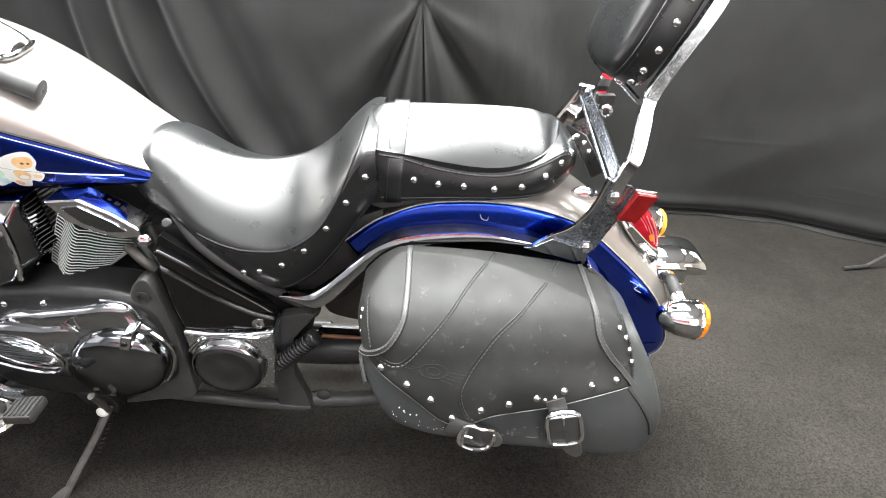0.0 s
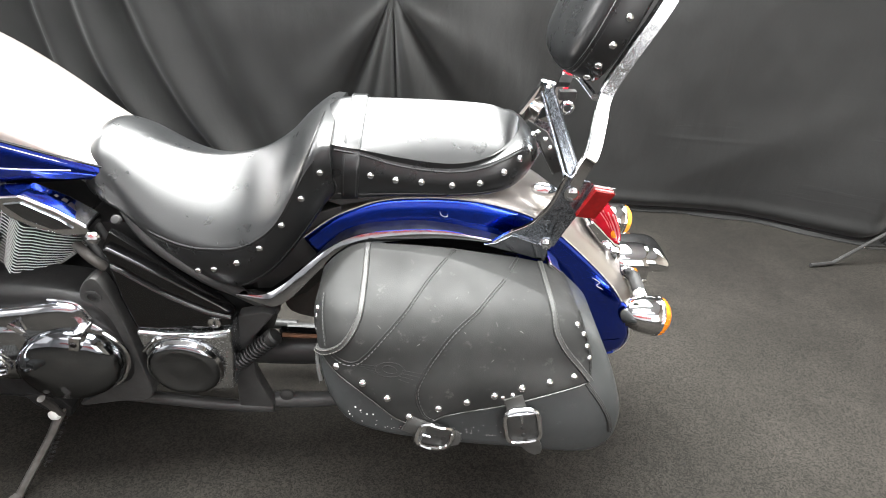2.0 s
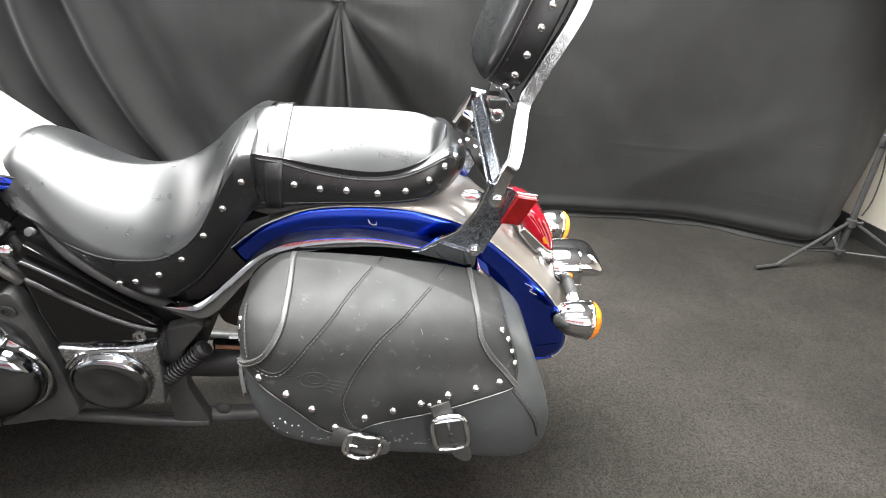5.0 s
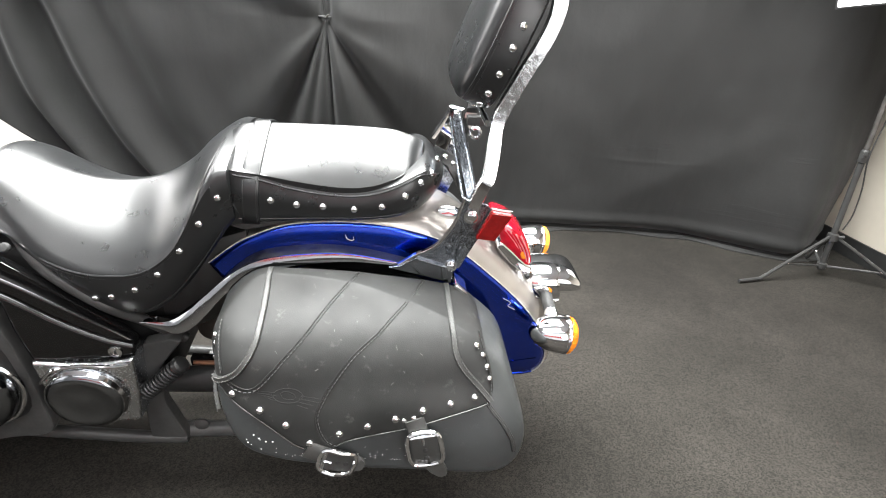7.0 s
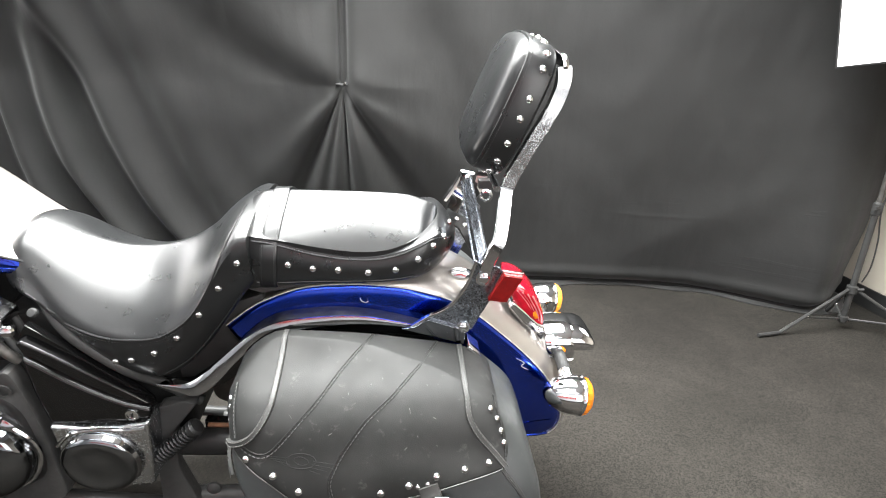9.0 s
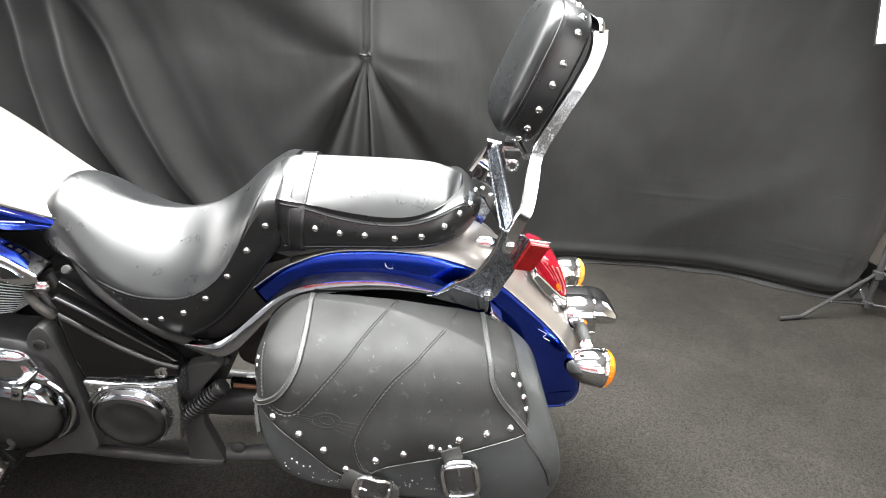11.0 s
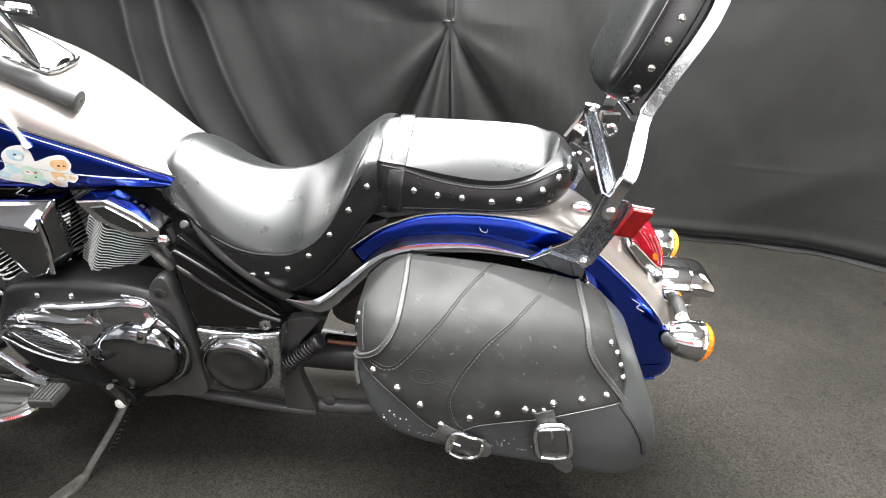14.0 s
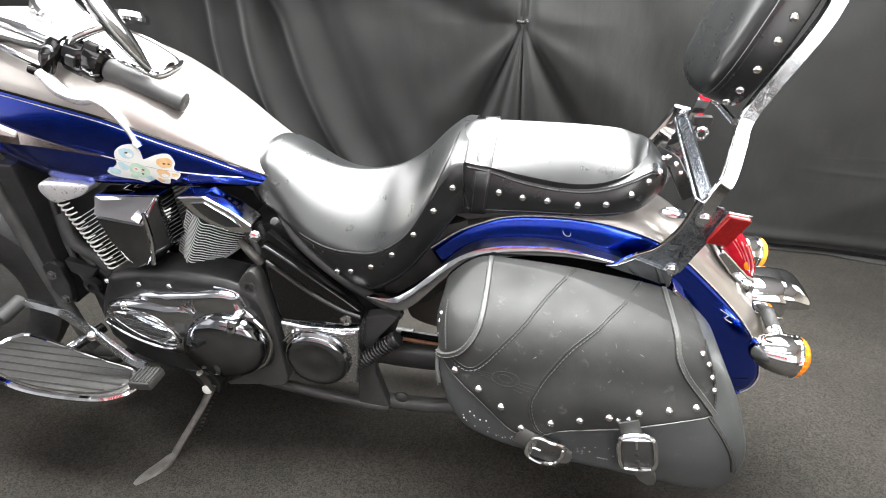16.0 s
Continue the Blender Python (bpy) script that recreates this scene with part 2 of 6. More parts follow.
def cloth_material():
    m, t, b = nodes_of("black_cloth")
    n = noise_node(t, 1.6, 4)
    t.links.new(ramp(t, n.outputs[0], (0.0102, 0.0102, 0.01), (0.016, 0.016, 0.0156)).outputs[0], b.inputs["Base Color"])
    b.inputs["Roughness"].default_value = 0.75
    b.inputs["Specular IOR Level"].default_value = 0.35
    b.inputs["Sheen Weight"].default_value = 0.12
    b.inputs["Sheen Roughness"].default_value = 0.5
    x = bump(t, b, noise_node(t, 900, 2).outputs[0], 0.2, 0.0005)
    x = bump(t, b, noise_node(t, 9, 4, 0.6).outputs[0], 0.3, 0.008, x)
    # fine sideways creases from folding
    co, mp, wr = t.nodes.new("ShaderNodeTexCoord"), t.nodes.new("ShaderNodeMapping"), t.nodes.new("ShaderNodeTexNoise")
    mp.inputs["Scale"].default_value = (1.3, 1.3, 16)
    mp.inputs["Rotation"].default_value = (0, 0.12, 0)
    wr.inputs["Scale"].default_value, wr.inputs["Detail"].default_value = 1.6, 2
    t.links.new(co.outputs["Object"], mp.inputs[0])
    t.links.new(mp.outputs[0], wr.inputs["Vector"])
    sp, low = t.nodes.new("ShaderNodeSeparateXYZ"), t.nodes.new("ShaderNodeMath")
    t.links.new(co.outputs["Object"], sp.inputs[0])
    low.operation = "MULTIPLY"
    t.links.new(ramp(t, sp.outputs[2], (1, 1, 1), (0, 0, 0), 0.5, 0.7).outputs[0], low.inputs[0])
    t.links.new(ramp(t, wr.outputs[0], (0, 0, 0), (1, 1, 1), 0.62, 0.66).outputs[0], low.inputs[1])
    x = bump(t, b, low.outputs[0], 0.16, 0.003, x)
    # small hanging creases
    mp2, n2 = t.nodes.new("ShaderNodeMapping"), t.nodes.new("ShaderNodeTexNoise")
    mp2.inputs["Scale"].default_value = (9, 9, 2.2)
    mp2.inputs["Rotation"].default_value = (0, -0.35, 0)
    n2.inputs["Scale"].default_value, n2.inputs["Detail"].default_value, n2.inputs["Distortion"].default_value = 1.5, 4, 0.6
    t.links.new(co.outputs["Object"], mp2.inputs[0])
    t.links.new(mp2.outputs[0], n2.inputs["Vector"])
    bump(t, b, n2.outputs[0], 0.3, 0.006, x)
    return m


M["carpet"], M["cloth"] = carpet_material(), cloth_material()


def glow(name, colour, strength, base=(0.8, 0.8, 0.8)):
    m, t, b = nodes_of(name)
    b.inputs["Base Color"].default_value = (*base, 1)
    b.inputs["Emission Color"].default_value = (*colour, 1)
    b.inputs["Emission Strength"].default_value = strength
    return m


M["glow"] = glow("lit_softbox_cloth", (1, 0.99, 0.98), 2.4)
M["lit_amber"] = glow("lit_amber_lens", (1.0, 0.33, 0.03), 0.6, (0.8, 0.3, 0.03))
m_glass, _t, _b = nodes_of("clear_glass")
_b.inputs["Transmission Weight"].default_value, _b.inputs["Roughness"].default_value = 1.0, 0.03
M["glass"] = m_glass


# ---- building helpers ----
def part(name, bm, material, parent=None, label="", smooth=True):
    flat = bm.faces.layers.int.get("flat") is not None
    me = bpy.data.meshes.new(name)
    bmesh.ops.recalc_face_normals(bm, faces=bm.faces)
    bm.to_mesh(me)
    bm.free()
    if smooth:
        me.shade_smooth()
        me.set_sharp_from_angle(angle=radians(38))
    me.materials.append(M[material] if isinstance(material, str) else material)
    ob = new(name, me)
    if flat and smooth:
        ob.modifiers.new("flat_faces", "WEIGHTED_NORMAL").keep_sharp = True
    if parent:
        ob.parent = parent
    if label:
        tagged(ob, label)
    return ob


def spline(pts, n=8, closed=False):
    """Catmull-Rom through the points."""
    p = [Vector(q) for q in pts]
    out, k = [], len(p)
    for i in range(k if closed else k - 1):
        if closed:
            a, b, c, d = p[i - 1], p[i], p[(i + 1) % k], p[(i + 2) % k]
        else:
            a, b, c, d = p[max(i - 1, 0)], p[i], p[i + 1], p[min(i + 2, k - 1)]
        for j in range(n):
            u = j / n
            out.append(0.5 * (2 * b + (c - a) * u + (2 * a - 5 * b + 4 * c - d) * u * u + (3 * b - a - 3 * c + d) * u ** 3))
    if not closed:
        out.append(p[-1])
    return out


def skin(bm, rings, closed=True, caps=True):
    vs = [[bm.verts.new(q) for q in r] for r in rings]
    n = len(vs[0])
    for a, b in zip(vs, vs[1:]):
        for i in range(n if closed else n - 1):
            j = (i + 1) % n
            bm.faces.new((a[i], a[j], b[j], b[i]))
    if caps and closed:
        bm.faces.new(vs[0][::-1])
        bm.faces.new(vs[-1])
    return bm


def tube(pts, radius, n=10, bm=None, flat=1.0, up=None, caps=True):
    """A round or flattened bar along the points; radius may be a list."""
    bm = bm or bmesh.new()
    p = [Vector(q) for q in pts]
    rings, side = [], None
    for i, q in enumerate(p):
        way = (p[min(i + 1, len(p) - 1)] - p[max(i - 1, 0)]).normalized()
        if up is not None:
            side = way.cross(Vector(up)).normalized()
        elif side is None:
            side = way.cross(Vector((0.13, 0.31, 0.94))).normalized()
        else:
            side = (side - way * side.dot(way)).normalized()
        other = way.cross(side)
        r = radius[min(i, len(radius) - 1)] if isinstance(radius, (list, tuple)) else radius
        rings.append([q + side * r * math.cos(a) + other * r * flat * math.sin(a) for a in (2 * math.pi * k / n for k in range(n))])
    return skin(bm, rings, True, caps)


def ribbon(pts, normals, width, thick, bm=None):
    """A flat strap along the points, lying on a surface with those normals."""
    bm = bm or bmesh.new()
    p = [Vector(q) for q in pts]
    rings = []
    for i, q in enumerate(p):
        way = (p[min(i + 1, len(p) - 1)] - p[max(i - 1, 0)]).normalized()
        nn = Vector(normals[i] if isinstance(normals[0], (tuple, list, Vector)) else normals)
        nn = (nn - way * nn.dot(way)).normalized()
        s = way.cross(nn)
        w = width[i] if isinstance(width, (list, tuple)) else width
        rings.append([q + s * w / 2 - nn * thick * 0.5, q + s * w / 2 + nn * thick * 0.5, q + s * w * 0.42 + nn * thick, q - s * w * 0.42 + nn * thick, q - s * w / 2 + nn * thick * 0.5, q - s * w / 2 - nn * thick * 0.5])
    return skin(bm, rings)


def lathe(profile, origin, axis, n=32, bm=None, squash=(1, 1), up=(0, 0, 1)):
    """Turns (radius, height) pairs round an axis."""
    bm = bm or bmesh.new()
    o, a = Vector(origin), Vector(axis).normalized()
    u = Vector(up) - a * Vector(up).dot(a)
    u = u.normalized() if u.length > 1e-4 else a.orthogonal().normalized()
    v = a.cross(u)
    rings = [[o + a * h + u * r * squash[0] * math.cos(t) + v * r * squash[1] * math.sin(t) for t in (2 * math.pi * k / n for k in range(n))] for r, h in profile]
    return skin(bm, rings)


def plate(outline, y0, y1, bevel=0.003, seg=2, bm=None):
    """A side-view outline (x, z) given thickness from y0 to y1, its edges rounded."""
    own = bmesh.new()
    own.faces.layers.int.new("flat")
    a = [own.verts.new((p[0], y0, p[1])) for p in outline]
    f = own.faces.new(a)
    g = bmesh.ops.extrude_face_region(own, geom=[f])
    for v in g["geom"]:
        if isinstance(v, bmesh.types.BMVert):
            v.co.y = y1
    bmesh.ops.recalc_face_normals(own, faces=own.faces)
    if bevel:
        edges = [e for e in own.edges if len(e.link_faces) == 2 and e.calc_face_angle(0) > 0.5]
        bmesh.ops.bevel(own, geom=edges, offset=bevel, segments=seg, profile=0.5, affect="EDGES", clamp_overlap=True)
    return own


def box(x0, x1, y0, y1, z0, z1, bevel=0.004):
    return plate([(x0, z0), (x1, z0), (x1, z1), (x0, z1)], y0, y1, bevel)


def dome(origin, axis, r, h=0.6, n=12):
    """A stud head: a low dome on a thin flange."""
    prof = [(r * 1.0, -0.002), (r * 1.05, 0)] + [(r * math.cos(a), r * h * math.sin(a)) for a in (0.25, 0.6, 0.95, 1.25)] + [(0.0004, r * h)]
    return lathe(prof, origin, axis, n)


def stitches(path, normals, length=0.0042, gap=0.0026, r=0.0006, bm=None):
    """Short raised dashes of thread along a path."""
    bm = bm or bmesh.new()
    p = [Vector(q) for q in path]
    acc, nxt = 0.0, 0.0
    for i in range(len(p) - 1):
        seg = (p[i + 1] - p[i]).length
        if seg < 1e-6:
            continue
        way = (p[i + 1] - p[i]) / seg
        nn = Vector(normals[i])
        nn = (nn - way * nn.dot(way)).normalized()
        s = way.cross(nn)
        while nxt < acc + seg:
            c = p[i] + way * (nxt - acc)
            e = c + way * length
            rings = [[q + s * r + nn * 0.0002, q + nn * r * 1.8, q - s * r + nn * 0.0002] for q in (c, e)]
            skin(bm, rings)
            nxt += length + gap
        acc += seg
    return bm


def lerp(table, x):
    """Smoothly reads columns of a table of stations, first column the key."""
    t = table
    if x <= t[0][0]:
        return t[0][1:]
    for i in range(len(t) - 1):
        if x <= t[i + 1][0]:
            a, b, c, d = t[max(i - 1, 0)], t[i], t[i + 1], t[min(i + 2, len(t) - 1)]
            u = (x - b[0]) / (c[0] - b[0])
            h = c[0] - b[0]
            res = []
            for k in range(1, len(b)):
                m0 = (c[k] - a[k]) / (c[0] - a[0]) * h
                m1 = (d[k] - b[k]) / (d[0] - b[0]) * h
                res.append((2 * u ** 3 - 3 * u * u + 1) * b[k] + (u ** 3 - 2 * u * u + u) * m0 + (3 * u * u - 2 * u ** 3) * c[k] + (u ** 3 - u * u) * m1)
            return res
    return t[-1][1:]


def span(a, b, n):
    return [a + (b - a) * i / n for i in range(n + 1)]


# ---- the room ----
def sheet(name, corners, thick, material, label, category):
    """A slab between four corners, thickened away from the room."""
    bm = bmesh.new()
    c = [Vector(q) for q in corners]
    nn = (c[1] - c[0]).cross(c[3] - c[0]).normalized() * thick
    skin(bm, [c, [q - nn for q in c]])
    return tagged(part(name, bm, material, smooth=False), label, category, kind="structure")


sheet("floor", [(-4, -3, 0), (2.6, -3, 0), (2.6, 3.1, 0), (-4, 3.1, 0)], 0.1, "carpet", "dark grey low-pile carpet with pale lint", "floor")
sheet("ceiling", [(-4, 3.1, 2.75), (2.6, 3.1, 2.75), (2.6, -3, 2.75), (-4, -3, 2.75)], 0.1, "shop", "plain white painted ceiling over the studio", "ceiling")
sheet("wall_east", [(2.465, 3.1, 0), (2.465, -3, 0), (2.465, -3, 2.75), (2.465, 3.1, 2.75)], 0.1, "wall", "cream painted wall beside the backdrop curtain", "wall")
sheet("wall_north", [(-4, 3.0, 0), (2.46, 3.0, 0), (2.46, 3.0, 2.75), (-4, 3.0, 2.75)], 0.1, "room", "plain painted wall behind the black curtain", "wall")
sheet("wall_west", [(-3.9, -3, 0), (-3.9, 3.1, 0), (-3.9, 3.1, 2.75), (-3.9, -3, 2.75)], 0.1, "shop", "plain white wall closing the studio", "wall")
sheet("wall_south", [(2.46, -2.9, 0), (-3.9, -2.9, 0), (-3.9, -2.9, 2.75), (2.46, -2.9, 2.75)], 0.1, "shop", "plain white wall behind the camera", "wall")
tagged(part("baseboard", box(2.45, 2.462, -2.85, 2.98, 0.0, 0.1, 0.003), "base"), "black vinyl baseboard along the cream wall", "baseboard", kind="structure")



def shop_sign():
    """The red-lettered board behind the camera, which the chrome mirrors; its letters are plain bars."""
    root = tagged(part("wall_sign", box(-2.6, 2.0, -2.895, -2.87, 0.75, 1.5, 0.006), "shop"), "white board with red lettering on the white wall", "sign")
    rnd = random.Random(8)
    x = -2.5
    while x < 1.75:
        w = rnd.uniform(0.12, 0.22)
        part("letter_bar", box(x, x + w, -2.869, -2.862, 0.88, 1.42, 0.002), "red_sign", root)
        x += w + rnd.uniform(0.03, 0.07)
    part("red_border", box(-2.58, 1.98, -2.869, -2.862, 0.765, 0.81, 0.002), "red_sign", root)


shop_sign()

CLIP = (-0.055, 0.985)
FOLDS = [  # height and place across of each valley, then its depth and width
    ([(0.0, -0.95), (0.38, -1.15), (0.63, -1.27), (0.9, -1.31), (1.23, -1.30), (1.6, -1.28)], 0.075, 0.045),
    ([(0.0, -0.62), (0.38, -0.91), (0.66, -1.04), (0.99, -1.13), (1.23, -1.21), (1.6, -1.26)], 0.07, 0.045),
    ([(0.0, -0.4), (0.3, -0.6), (0.6, -0.76), (0.9, -0.87), (1.15, -0.96), (1.6, -1.05)], 0.03, 0.06),
    ([(0.98, -0.22), (1.04, -0.34), (1.14, -0.5), (1.28, -0.64), (1.6, -0.8)], 0.022, 0.1),
    ([(0.0, -1.3), (0.4, -1.42), (0.8, -1.48), (1.2, -1.47), (1.6, -1.44)], 0.06, 0.05),
]


def curtain_y(x, z):
    """Depth of the hanging cloth: hem line, swags that gather at the clip, hanging folds."""
    hem = lerp([(-3.6, 2.38), (-1.2, 2.27), (-0.5, 2.22), (-0.05, 2.2), (0.2, 2.24), (0.7, 2.46), (0.8, 2.46), (1.3, 2.36), (1.75, 2.22), (2.1, 2.09), (2.22, 2.13), (2.45, 2.29)], x)[0]
    high = lerp([(-3.6, 2.35), (-1.2, 2.2), (-0.5, 2.1), (-0.055, 2.02), (0.25, 2.1), (0.8, 2.36), (1.3, 2.32), (1.75, 2.2), (2.05, 2.12), (2.2, 2.14), (2.45, 2.26)], x)[0]
    k = min(max(z / 1.05, 0), 1)
    k = k * k * (3 - 2 * k)
    y = hem * (1 - k) + high * k
    dx, dz = x - CLIP[0], z - CLIP[1]
    r = math.hypot(dx, dz) + 1e-4
    if dz < 0.05:
        ang = math.atan2(dx, -dz)
        deep = 0.075 * min(r / 0.2, 1) * math.exp(-r * 1.0) * min(max((0.03 - dz) / 0.12, 0), 1)

        def g(at, wide):
            return math.exp(-((ang - at) / wide) ** 2)
        y += deep * (0.8 * g(-0.42, 0.08) + 0.2 * g(-0.2, 0.05) + 0.8 * g(0.02, 0.04) + 0.7 * g(0.5, 0.11)) - deep * 0.28 * (g(-0.72, 0.16) + 0.7 * g(-0.1, 0.06) + 0.6 * g(0.22, 0.08) + 0.7 * g(0.95, 0.2))
    seam = math.exp(-(dx / 0.035) ** 2) * (1 if dz > 0 else math.exp(dz * 6))
    y += 0.045 * seam
    if dz > 0:
        y += min(dz / 0.02, 1) * 0.016 * (math.exp(-((dx - 0.014) / 0.007) ** 2) + math.exp(-((dx + 0.012) / 0.007) ** 2))
    # long hanging folds: a valley with a ridge on its right, sweeping aside towards the floor
    for line, amp, wide in FOLDS:
        u, wide = x - lerp(line, z)[0], wide * 1.4
        k = 0.85 * amp * min(max((line[-1][0] + 0.12 - z) / 0.2, 0), 1)
        y += k * math.exp(-(u / wide) ** 2) - k * 1.1 * math.exp(-((u - 1.7 * wide) / (wide * 1.15)) ** 2)
    # the upper cloth on that side is tilted towards the room, to shade it
    up = max(z - 0.98, 0)
    y -= 0.36 * up * up / (0.12 + up) * min(max((-0.06 - x) / 0.4, 0), 1)
    far = min(max((-1.42 - x) / 0.2, 0), 1)
    y += far * 0.05 + far * 0.05 * math.sin(8.5 * x + 1.2 * z) + far * 0.02 * math.sin(21 * x + 2 * z)
    mid = math.exp(-((x - 0.35) / 0.3) ** 2)
    y += 0.012 * mid * math.sin(14 * x + 9 * z)
    right = min(max((x - 0.7) / 0.8, 0), 1)
    y += right * 0.035 * math.sin(4.2 * x + 1.9 * (1.3 - z) ** 2)
    y += 0.012 * noise.noise(Vector((x * 2.2, z * 2.0, 3.0))) + 0.005 * noise.noise(Vector((x * 7, z * 5, 9.0))) + 0.0022 * noise.noise(Vector((x * 19, z * 9, 4.0)))
    # creases low on the flat side
    y -= 0.0025 * right * math.exp(-((z - 0.34 - 0.05 * math.sin(2 * x)) / 0.012) ** 2) * max(math.sin(3.1 * x), 0)
    y -= 0.002 * right * math.exp(-((z - 0.46 - 0.06 * math.sin(2.6 * x + 1)) / 0.01) ** 2) * max(math.sin(4.3 * x + 2), 0)
    # the cloth swings back towards its hem below a soft slanting fold
    line = 0.1 + 0.62 * max(x - 1.2, 0)
    below = max(line + 0.06 - z, 0)
    y += 0.34 * (math.hypot(below, 0.09) - 0.09) * right * (1 - min(max((x - 1.65) / 0.45, 0), 1))
    return y


def curtain():
    bm = bmesh.new()
    # columns lie closer where the folds gather at the clip
    cols = span(-3.5, -0.62, 230) + span(-0.61, 0.5, 330) + span(0.515, 2.44, 128)
    nx, nz = len(cols) - 1, 210
    grid = []
    # the loose hem lies on the floor in flat waves, tucked under the hanging cloth
    for j in range(13):
        u = j / 12
        row = []
        for i in range(nx + 1):
            x = cols[i]
            reach = 0.03 + 0.06 * noise.noise(Vector((x * 1.9, 0, 5))) + 0.025 * noise.noise(Vector((x * 5, 2, 5)))
            wave = 0.5 + 0.5 * noise.noise(Vector((x * 4.3, u * 1.2, 7)))
            row.append(bm.verts.new((x, curtain_y(x, 0.05) + 0.03 - max(reach, 0.012) * (1 - u) * 1.7, 0.004 + 0.03 * wave * math.sin(math.pi * u) ** 0.8 * (0.3 + 0.7 * u))))
        grid.append(row)
    for j in range(nz + 1):
        v = j / nz
        z = 0.016 + 1.49 * v ** 1.1 + 0.45 * max(v - 0.93, 0) / 0.07
        row = []
        for i in range(nx + 1):
            x = cols[i]
            tuck = max(1 - (z - 0.016) / 0.05, 0)
            row.append(bm.verts.new((x, curtain_y(x, max(z, 0.05)) + 0.06 * tuck * tuck - 0.012 * math.exp(-((z - 0.075) / 0.03) ** 2), z)))
        grid.append(row)
    for a, b in zip(grid, grid[1:]):
        for i in range(nx):
            bm.faces.new((a[i], a[i + 1], b[i + 1], b[i]))
    ob = part("curtain", bm, "cloth")
    ob.data.set_sharp_from_angle(angle=math.pi)
    s = ob.modifiers.new("thickness", "SOLIDIFY")
    s.thickness, s.offset = 0.003, 1
    return tagged(ob, "black cloth backdrop curtain gathered in folds by a clip", "curtain")


curtain()


def curtain_clip():
    root = tagged(new("spring_clip"), "small black spring clip pinching the backdrop curtain", "clip")
    root.location = (CLIP[0], curtain_y(*CLIP) - 0.012, CLIP[1])
    part("jaw", tube([(-0.03, 0, 0.004), (0.0, -0.006, 0.0), (0.018, -0.004, 0.002)], [0.004, 0.006, 0.004], 8), "rubber", root)
    part("handle", tube([(0.0, -0.006, 0.0), (0.012, -0.02, 0.01)], [0.004, 0.003], 8), "grey_metal", root)


curtain_clip()


def curtain_hook():
    root = tagged(new("curtain_clamp"), "small metal clamp hanging high on the curtain seam", "clamp")
    y = curtain_y(-0.03, 1.36) - 0.012
    part("wire", tube([(-0.02, y, 1.46), (-0.018, y, 1.37), (-0.01, y - 0.006, 1.36)], 0.003, 8), "chrome", root)
    part("lever", tube([(-0.018, y - 0.006, 1.345), (0.03, y - 0.014, 1.31)], [0.006, 0.004], 8), "rubber", root)


curtain_hook()


# ---- light stand with its softbox ----
def light_stand():
    root = tagged(new("light_stand"), "black tripod light stand holding a lit white softbox", "light stand")
    x, y = 2.15, 1.93
    root.location = (x, y, 0)
    part("lower_pole", tube([(0, 0, 0.03), (0, 0, 0.56)], 0.0125, 14), "frame", root)
    part("upper_pole", tube([(0, 0, 0.56), (0, 0, 1.5)], 0.0095, 14), "grey_metal", root)
    col = part("collar", lathe([(0.012, -0.03), (0.018, -0.026), (0.018, 0.02), (0.013, 0.026)], (0, 0, 0.56), (0, 0, 1), 16), "frame", root)
    part("knob", tube([(0.0, -0.012, 0.565), (-0.03, -0.02, 0.565)], [0.004, 0.009], 8), "frame", col)
    hub = part("hub", lathe([(0.013, -0.02), (0.022, -0.015), (0.022, 0.015), (0.013, 0.02)], (0, 0, 0.19), (0, 0, 1), 16), "frame", root)
    part("knob", tube([(0.0, -0.014, 0.195), (0.03, -0.026, 0.2)], [0.004, 0.008], 8), "frame", hub)
    part("foot_collar", lathe([(0.013, -0.014), (0.02, -0.01), (0.02, 0.01), (0.013, 0.014)], (0, 0, 0.05), (0, 0, 1), 16), "frame", root)
    for ang in (190, 322, 70):
        c, s = math.cos(radians(ang)), math.sin(radians(ang))
        reach = 0.34 if ang != 70 else 0.16
        leg = part("leg", tube([(c * 0.02, s * 0.02, 0.19), (c * reach, s * reach, 0.012)], 0.0075, 8), "frame", root)
        part("brace", tube([(c * 0.018, s * 0.018, 0.05), (c * reach * 0.62, s * reach * 0.62, 0.075)], 0.005, 8), "frame", root)
        part("rubber_foot", tube([(c * reach, s * reach, 0.012), (c * (reach + 0.11), s * (reach + 0.11), 0.01)], 0.0085, 8), "rubber", leg)
        part("rivet", dome((c * reach * 0.62, s * reach * 0.62 - 0.006, 0.078), (0, -1, 0), 0.005), "chrome", leg)
    wire = spline([(0.012, -0.012, 1.2), (0.03, -0.015, 0.95), (0.02, -0.02, 0.75), (0.006, -0.018, 0.56), (0.03, -0.02, 0.42), (0.035, -0.02, 0.3), (0.02, -0.015, 0.23)], 8)
    part("power_cable", tube(wire, 0.003, 6), "rubber", root)


light_stand()


